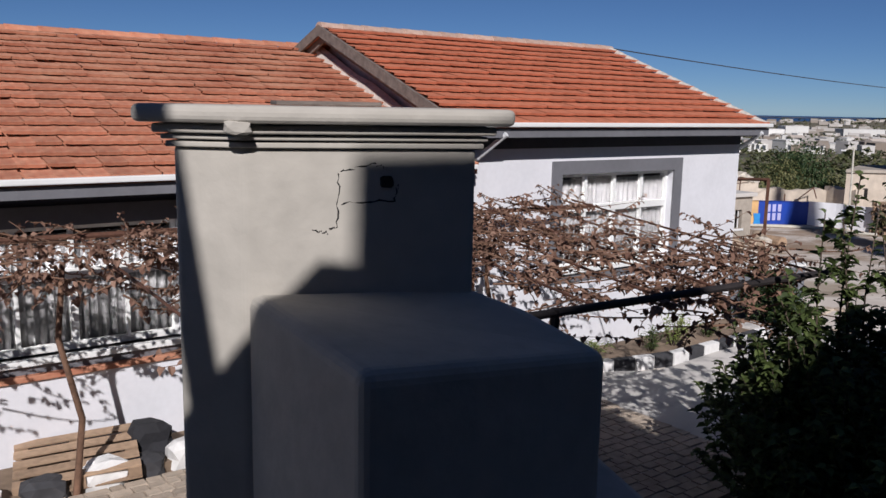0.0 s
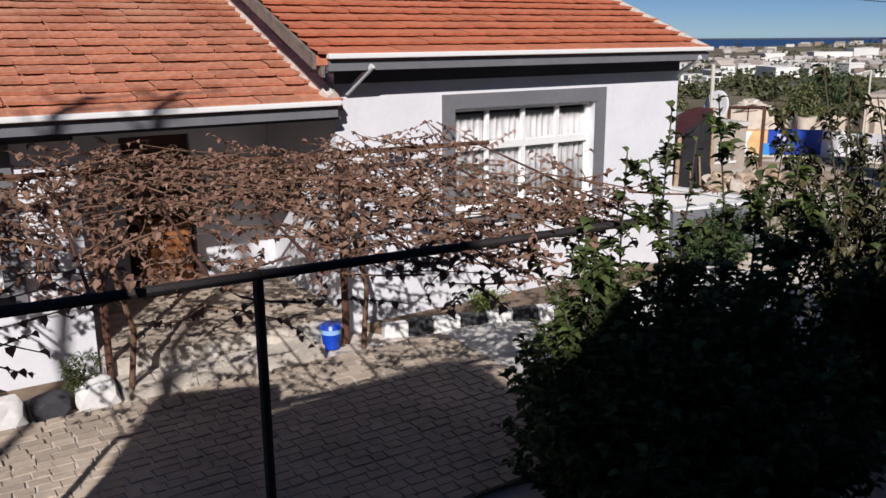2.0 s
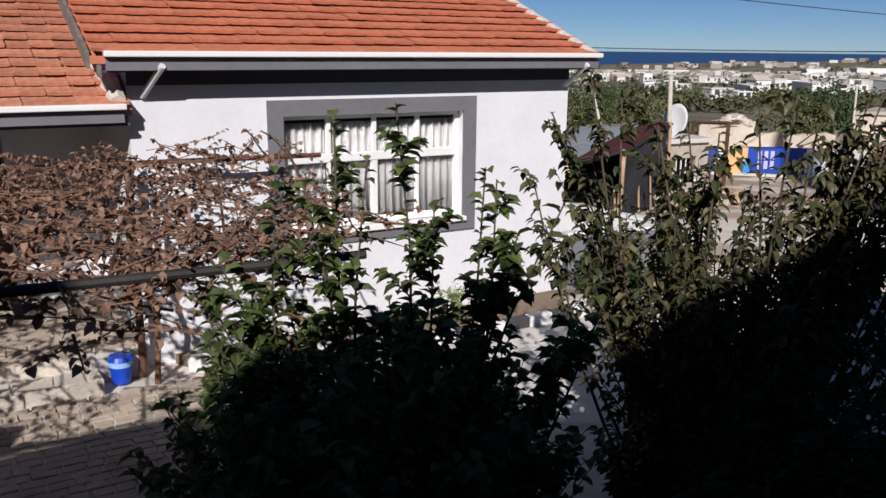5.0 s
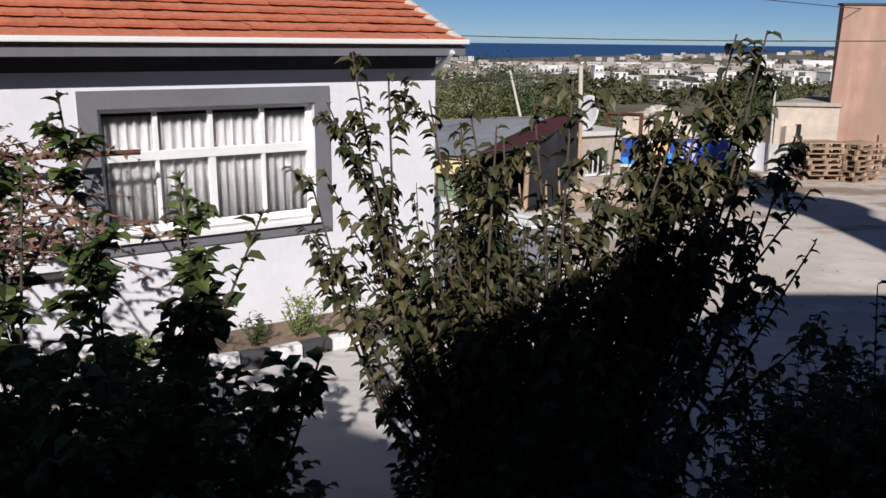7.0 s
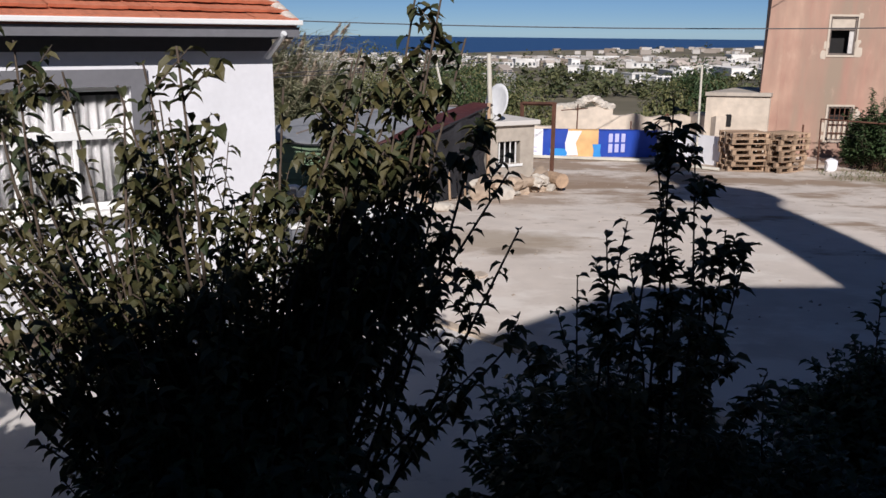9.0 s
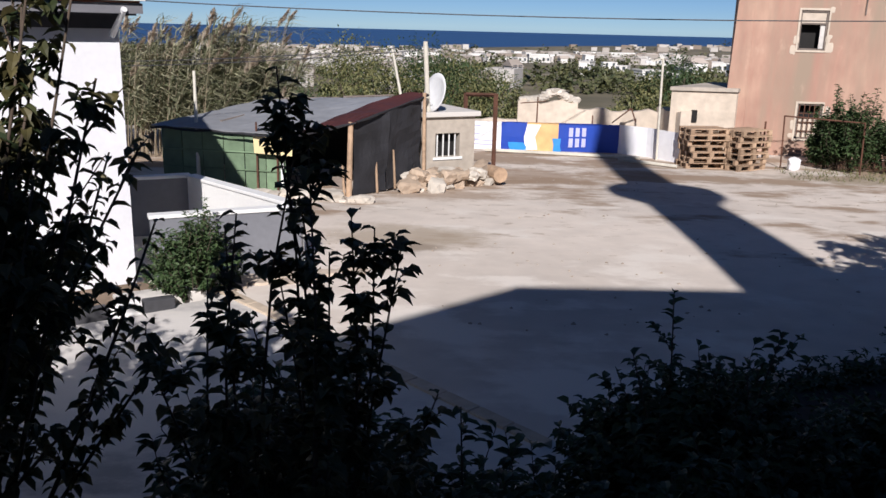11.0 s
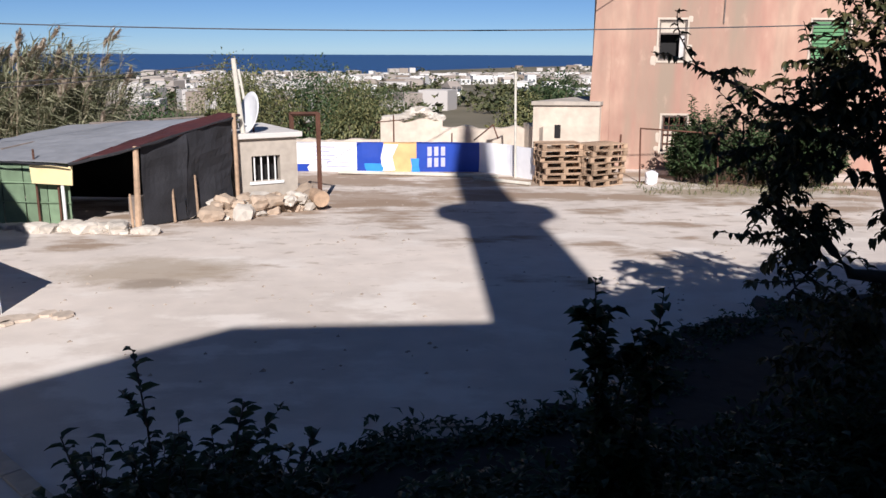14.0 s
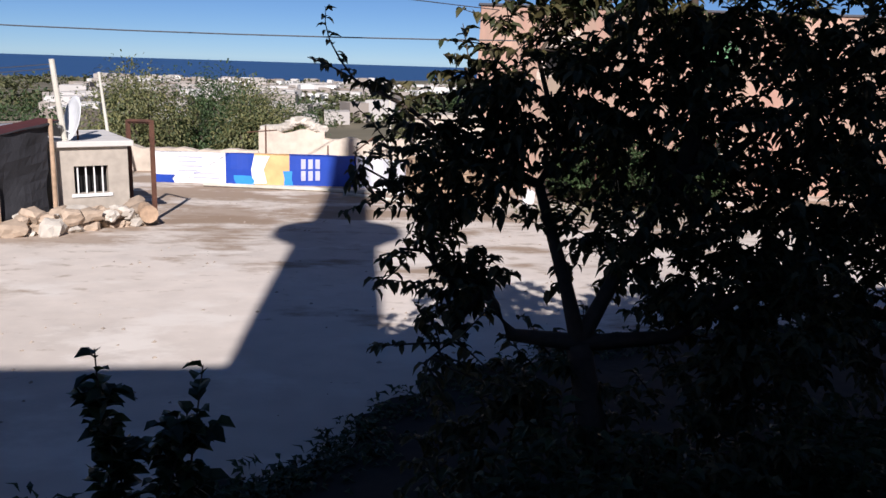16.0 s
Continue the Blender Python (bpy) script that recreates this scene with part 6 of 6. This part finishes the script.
# oleander clump in front of the pink building
for i, (x, y, h, r) in enumerate(((19.25, 28.4, 2.15, 0.85), (20.5, 28.2, 1.9, 1.1), (18.8, 28.9, 1.5, 0.5), (21.7, 28.0, 1.8, 1.0))):
    shrub("oleander_bush", (x, y), spray(x, y, r * 0.7, h * 0.6, h * 0.92, 10, 70 + i), 80 + i, LEAF_OLEANDER, "dense green oleander bush by the pink building", "bush", (0.13, 0.06), 26, 5, 0.014, 0.2, 190, r, h, 0.2)
sack = part("sack", rough_stone((0.3, 0.26, 0.36), 900), BANNER_WHITE)
sack.matrix_world = pose(17.75, 28.2, ground_z(17.75, 28.2) - 0.01)
tagged(sack, "white sack on the ground by the gate frame", "sack")
grass = Bush(91)
for k in range(420):
    x, y = grass.rnd.uniform(17.2, 22.5), grass.rnd.uniform(26.2, 28.2)
    p = Vector((x, y, ground_z(x, y)))
    for j in range(3):
        grass.leaf(p, Vector((grass.rnd.uniform(-0.6, 0.6), grass.rnd.uniform(-0.6, 0.6), 1)), grass.rnd.uniform(0.06, 0.18), 0.012)
gr = mesh_ob("dry_grass", grass.lv, grass.lf, LEAF_SCRUB)
tagged(gr, "patchy dry grass along the yard edge", "grass", kind="stuff")

crumbs = random.Random(55)
cv, cf = [], []
for k in range(1000):
    x, y = crumbs.uniform(3.0, 22.0), crumbs.uniform(13.5, 29.0)
    if noise.noise(Vector((x * 0.5, y * 0.5, 2))) < -0.05:
        continue
    q, z = crumbs.uniform(0.012, 0.042), ground_z(x, y)
    i = len(cv)
    a = crumbs.uniform(0, 6.28)
    for j in range(4):
        s = q * crumbs.uniform(0.7, 1.3)
        cv.append((x + math.cos(a + j * 1.57) * s, y + math.sin(a + j * 1.57) * s, z - 0.004))
    cv.append((x + q * 0.2, y, z + q * crumbs.uniform(0.3, 0.7)))
    cf += [(i + j, i + (j + 1) % 4, i + 4) for j in range(4)]
tagged(mesh_ob("pebbles", cv, cf, CRUMB), "small loose stones scattered over the sandy yard", "pebbles", kind="stuff")

# ---- giant reeds ----
def reed_clump(x0, x1, y0, y1, count, seed, hmin, hmax):
    ob = root("reed_clump", pose((x0 + x1) / 2, (y0 + y1) / 2, ground_z((x0 + x1) / 2, y0)), "tall giant reeds with feathery dry plumes", "reeds")
    b, pl = Bush(seed), Bush(seed + 1)
    rnd = b.rnd
    for k in range(count):
        base = Vector((rnd.uniform(x0, x1) - (x0 + x1) / 2, rnd.uniform(y0, y1) - (y0 + y1) / 2, 0))
        h = rnd.uniform(hmin, hmax) * (0.94 + 0.42 * noise.noise(Vector(((base.x + (x0 + x1) / 2) * 1.15, base.y * 0.6, seed % 2))))
        lean = Vector((rnd.uniform(0.0, 1.0) ** 1.4 * 1.1, rnd.uniform(-0.3, 0.2), 0))
        pts_ = [base + lean * t * t + Vector((0, 0, h * t)) for t in (0, 0.25, 0.5, 0.75, 1)]
        b.stem(pts_, 0.016, 0.006, 4)
        for i in range(36):
            t = rnd.uniform(0.28, 1.0)
            j = min(int(t * 4), 3)
            p = pts_[j].lerp(pts_[j + 1], t * 4 - j)
            b.leaf(p, Vector((rnd.uniform(0.1, 1.2), rnd.uniform(-0.6, 0.4), rnd.uniform(0.2, 1.3))), rnd.uniform(0.40, 0.80), 0.036, 0.2, 0.4)
        if rnd.random() < 0.24:
            sway = Vector((rnd.uniform(0.15, 0.55), rnd.uniform(-0.2, 0.1), rnd.uniform(0.55, 0.85)))
            size = rnd.uniform(0.45, 0.8)
            for i in range(80):
                t = rnd.random()
                p = pts_[-1] + sway * size * t
                pl.leaf(p, sway.normalized() * 1.2 + Vector((rnd.uniform(-0.5, 0.7), rnd.uniform(-0.5, 0.5), rnd.uniform(-0.4, 0.3))), 0.26 * (1.2 - t) * size / 0.6, 0.036, 0.1, 0.15)
    b.done(REED_CANE, LEAF_REED, ob, ("cane", "reed_leaves"))
    if pl.lv:
        tagged(mesh_ob("plume", pl.lv, pl.lf, LEAF_PLUME, ob, "dry feathery plumes"), kind="stuff")


reed_clump(-4.0, 0.6, 26.6, 28.6, 150, 101, 2.2, 3.2)
reed_clump(0.4, 2.9, 26.6, 28.6, 170, 103, 2.2, 3.7)
reed_clump(2.6, 3.9, 26.8, 28.6, 60, 105, 1.8, 3.6)


# ---- trees beyond the wall, woodland and town ----
def far_tree(x, y, top, r, seed, leafm, label):
    z = ground_z(x, y)
    ob = root("tree", pose(x, y, z), label, "tree", "trees beyond the yard")
    b = Bush(seed)
    rnd = b.rnd
    h = top - z
    b.stem([Vector((0, 0, 0)), Vector((0.1, 0, h * 0.3)), Vector((-0.05, 0.1, h * 0.6))], 0.13, 0.06, 7)
    lobes = [(Vector((rnd.uniform(-r, r) * 0.65, rnd.uniform(-r, r) * 0.65, h * rnd.uniform(0.42, 0.85))), r * rnd.uniform(0.35, 0.62)) for _ in range(9)]
    lobes.append((Vector((0, 0, h - r * 0.35)), r * 0.4))
    for c, q in lobes:
        b.stem([Vector((0, 0, h * 0.3)), c * 0.6 + Vector((0, 0, h * 0.1)), c], 0.05, 0.015, 5)
        for k in range(300):
            d_ = Vector((rnd.gauss(0, 1), rnd.gauss(0, 1), rnd.gauss(0, 0.8)))
            d_ = d_.normalized() * q * rnd.uniform(0.55, 1.12)
            b.leaf(c + d_, d_ + Vector((0, 0, -0.2 * q)), rnd.uniform(0.11, 0.22), 0.085)
    b.done(BARK, leafm, ob, ("trunk", "crown"))


rt = random.Random(17)
TREES = [(1.5, 40, 1.5, 1.9), (4.0, 42, 2.0, 2.2), (5.6, 39, 2.2, 1.8), (7.5, 41, 1.9, 2.0), (9.2, 39, 1.7, 1.6), (2.6, 46, 2.3, 2.5), (6.6, 47, 2.7, 2.4), (10.9, 40, 0.6, 1.3), (15.6, 38, 1.5, 1.2), (17.0, 40, 2.3, 1.7),
         (19.5, 44, 1.5, 2.0), (14.2, 37, 0.3, 1.0), (-2.5, 38, 1.5, 2.4), (-6, 40, 1.9, 2.6), (-10, 42, 2.0, 2.8), (9.6, 52, 1.0, 2.2), (8.2, 46, 1.9, 2.0)]
for i, (x, y, top, r) in enumerate(TREES):
    far_tree(x, y, top, r, 200 + i, LEAF_SCRUB if i % 3 else LEAF_OLEANDER, "olive-green tree with yellowing crown beyond the wall")

wood = Bush(400)
for k in range(5600):
    rnd = wood.rnd
    far_side = k >= 4600
    y = rnd.uniform(820, 2500) if far_side else 44 * (760 / 44) ** rnd.random()
    x = rnd.uniform(-0.55, 0.95) * y + 6
    if far_side and x < (y - 980) * 0.8 + 20:
        continue
    if noise.noise(Vector((x * 0.02, y * 0.014, 7))) < (-0.15 if y < 150 else -0.06):
        continue
    z = -19.2 if far_side else ground_z(x, y)
    s = rnd.uniform(0.8, 1.8) * (1 + y / 420)
    for i in range(12):
        d_ = Vector((rnd.gauss(0, 1), rnd.gauss(0, 0.7), abs(rnd.gauss(0, 0.65)))) * s * 0.6
        wood.leaf(Vector((x, y, z)) + d_, Vector((rnd.uniform(-1, 1), rnd.uniform(-1, 1), rnd.uniform(-0.2, 0.8))), s * 0.75, s * 0.6)
tagged(mesh_ob("woodland", wood.lv, wood.lf, LEAF_FAR), "scattered dark green woodland sloping to the coast", "woodland", kind="stuff")


def town_house(x, y, w, d_, h, a, kind, seed):
    z = ground_z(x, y)
    ob = root("town_house", pose(x, y, z - 0.3, 0, 0, a), "small white-washed house of the distant town", "house", "houses of the distant town")
    part("wall", box((-w / 2, -d_ / 2, 0), (w / 2, d_ / 2, h + 0.3)), TOWN_WHITE, ob)
    if kind:
        mesh_ob("roof", [(-w / 2 - .3, -d_ / 2 - .3, h + .3), (w / 2 + .3, -d_ / 2 - .3, h + .3), (w / 2 + .3, d_ / 2 + .3, h + .3), (-w / 2 - .3, d_ / 2 + .3, h + .3), (-w / 2, 0, h + d_ * .28), (w / 2, 0, h + d_ * .28)],
                [(0, 1, 5, 4), (2, 3, 4, 5), (0, 4, 3), (1, 2, 5)], TOWN_ROOF, ob)
    else:
        part("roof", box((-w / 2 - 0.1, -d_ / 2 - 0.1, h + 0.301), (w / 2 + 0.1, d_ / 2 + 0.1, h + 0.55)), TOWN_WHITE, ob)
    if y < 420:
        n = max(2, int(w / 3))
        for i in range(n):
            for s in range(max(1, int(h / 3))):
                u = -w / 2 + w * (i + 0.5) / n
                part("window", box((u - 0.5, -d_ / 2 - 0.03, 1.2 + s * 2.9), (u + 0.5, -d_ / 2 + 0.05, 2.5 + s * 2.9)), TOWN_GLASS, ob)


rh = random.Random(55)
made = 0
while made < 290:
    y = 170 * (800 / 170) ** (rh.random() ** 0.6)
    x = rh.uniform(-0.30, 0.92) * y + 6
    lim = noise.noise(Vector((x * 0.008, y * 0.006, 21)))
    if lim < -0.15 and rh.random() < 0.75:
        continue
    far = y / 500
    town_house(x, y, rh.uniform(3.6, 8) * (0.6 + far * 0.35), rh.uniform(4, 7), rh.choice((2.4, 2.6, 2.8, 4.4)) * (0.68 + far * 0.2), rh.uniform(-25, 25), rh.random() < 0.22, made)
    made += 1
for x, y, w, h in ((84, 255, 7, 2.9), (95, 262, 6, 2.2), (107, 258, 8, 2.5), (72, 275, 6, 2.2), (300, 790, 34, 7), (330, 795, 22, 10), (395, 800, 40, 8), (250, 790, 18, 6), (120, 800, 60, 3)):
    town_house(x, y, w, 16, h, 3, False, 0)

ts_v, ts_f = [], []
rs2 = random.Random(77)
for k in range(2700):
    far_side = k >= 1500
    y = rs2.uniform(860, 2500) if far_side else 120 * (830 / 120) ** (rs2.random() ** 0.55)
    x = rs2.uniform(-0.32, 0.95) * y + 6
    if far_side and x < (y - 980) * 0.8 + 20:
        continue
    if noise.noise(Vector((x * 0.008, y * 0.006, 21))) < -0.08:
        continue
    z = -19.2 if far_side else ground_z(x, y)
    w, d_, h = rs2.uniform(3, 9) * (0.5 + y / 800), 5, rs2.uniform(2.2, 4.2) * (0.7 + y / 1600)
    m = pose(x, y, z - 0.3, 0, 0, rs2.uniform(-30, 30))
    n0 = len(ts_v)
    ts_v += [m @ Vector((sx_ * w / 2, sy_ * d_ / 2, sz_)) for sz_ in (0, h + 0.3) for sx_, sy_ in ((-1, -1), (1, -1), (1, 1), (-1, 1))]
    ts_f += [tuple(n0 + i for i in q) for q in ((0, 1, 5, 4), (1, 2, 6, 5), (2, 3, 7, 6), (3, 0, 4, 7), (4, 5, 6, 7))]
tagged(mesh_ob("town_outskirts", ts_v, ts_f, TOWN_FAR), "countless small white houses scattered towards the coast", "town", kind="stuff")

# ---- small pieces: roof tiles, porch paving, yard setts ----
tiled_slope(roof_r, -5.98, 0.32, EAVE_V - 0.03, EAVE_Z - 0.02, RIDGE_V, RIDGE_Z - 0.02, 24, 14, TILE, 1, 0.003, 0.056)
ridge_tiles(roof_r, (-6.0, RIDGE_V, RIDGE_Z - 0.02), (0.34, RIDGE_V, RIDGE_Z - 0.02), 17, 0.11, TILE_RIDGE)
ridge_tiles(roof_r, (0.29, EAVE_V, EAVE_Z + 0.0), (0.29, RIDGE_V, RIDGE_Z + 0.0), 10, 0.075, MORTAR)
tiled_slope(roof_l, -13.0, -5.62, EV2 - 0.03, EZ2 - 0.02, RV2, RZ2 - 0.02, 30, 18, TILE_OLD, 2, 0.005, 0.052)
ridge_tiles(roof_l, (-14.6, RV2, RZ2 - 0.02), (-5.7, RV2, RZ2 - 0.02), 22, 0.10, TILE_OLD)


def stones(parent, name, u0, u1, n0, n1, z, h, cols, rows, material, seed, gap=0.012, jitter=0.25, limit=300):
    """Rows of paving stones in the house's frame: n counts outwards from the front."""
    rnd = random.Random(seed)
    shapes = []
    for k in range(6):
        bm = box((-0.5, -0.5, 0), (0.5, 0.5, 1), 0.0)
        for v in bm.verts:
            v.co.x += rnd.uniform(-0.06, 0.06)
            v.co.y += rnd.uniform(-0.06, 0.06)
            if v.co.z > 0.5:
                v.co.x *= 0.94
                v.co.y *= 0.92
        me = bpy.data.meshes.new(name)
        bm.to_mesh(me)
        bm.free()
        me.materials.append(material)
        shapes.append(me)
    rest_v, rest_f, count = [], [], 0
    dn = (n1 - n0) / rows
    for r in range(rows):
        cuts = [u0]
        while cuts[-1] < u1 - 1e-3:
            cuts.append(min(u1, cuts[-1] + (u1 - u0) / cols * (1 + rnd.uniform(-jitter, jitter))))
        for a, b in zip(cuts, cuts[1:]):
            if b - a < 0.04:
                continue
            m = (Matrix.Translation(((a + b) / 2, -(n0 + dn * (r + 0.5)), z)) @ Matrix.Rotation(rnd.gauss(0, 0.02), 4, "Z")
                 @ Matrix.Diagonal((b - a - gap, dn - gap, h + rnd.uniform(-0.006, 0.006), 1)))
            me = rnd.choice(shapes)
            if count < limit:
                ob = new(name, me)
                ob.parent = parent
                ob.matrix_local = m
            else:
                k = len(rest_v)
                rest_v += [m @ v.co for v in me.vertices]
                rest_f += [tuple(i + k for i in p.vertices) for p in me.polygons]
            count += 1
    if rest_v:
        ob = mesh_ob(name + "_field", rest_v, rest_f, material, parent)
        tagged(ob, kind="stuff")


stones(porch, "flagstone", -8.40, -5.65, -2.35, 0.03, 0.331, 0.03, 7, 9, PAVER, 71, 0.014, 0.5)
stones(porch, "step_block", -8.36, -6.14, 0.035, 0.06, 0.17, 0.185, 6, 1, STONE, 72, 0.012, 0.4)
stones(porch, "step_block", -8.36, -6.14, 0.07, 0.43, 0.166, 0.02, 6, 1, STONE, 73, 0.012, 0.4)
stones(porch, "step_block", -8.36, -6.14, 0.425, 0.45, 0.0, 0.18, 6, 1, STONE, 74, 0.012, 0.4)
setts = root("paving", HOUSE, "worn tan stone setts paving the front of the house", "paving", kind="structure")
stones(setts, "sett", -12.6, -4.6, 0.52, 3.9, 0.036, 0.03, 46, 26, PAVER, 75, 0.010, 0.35)
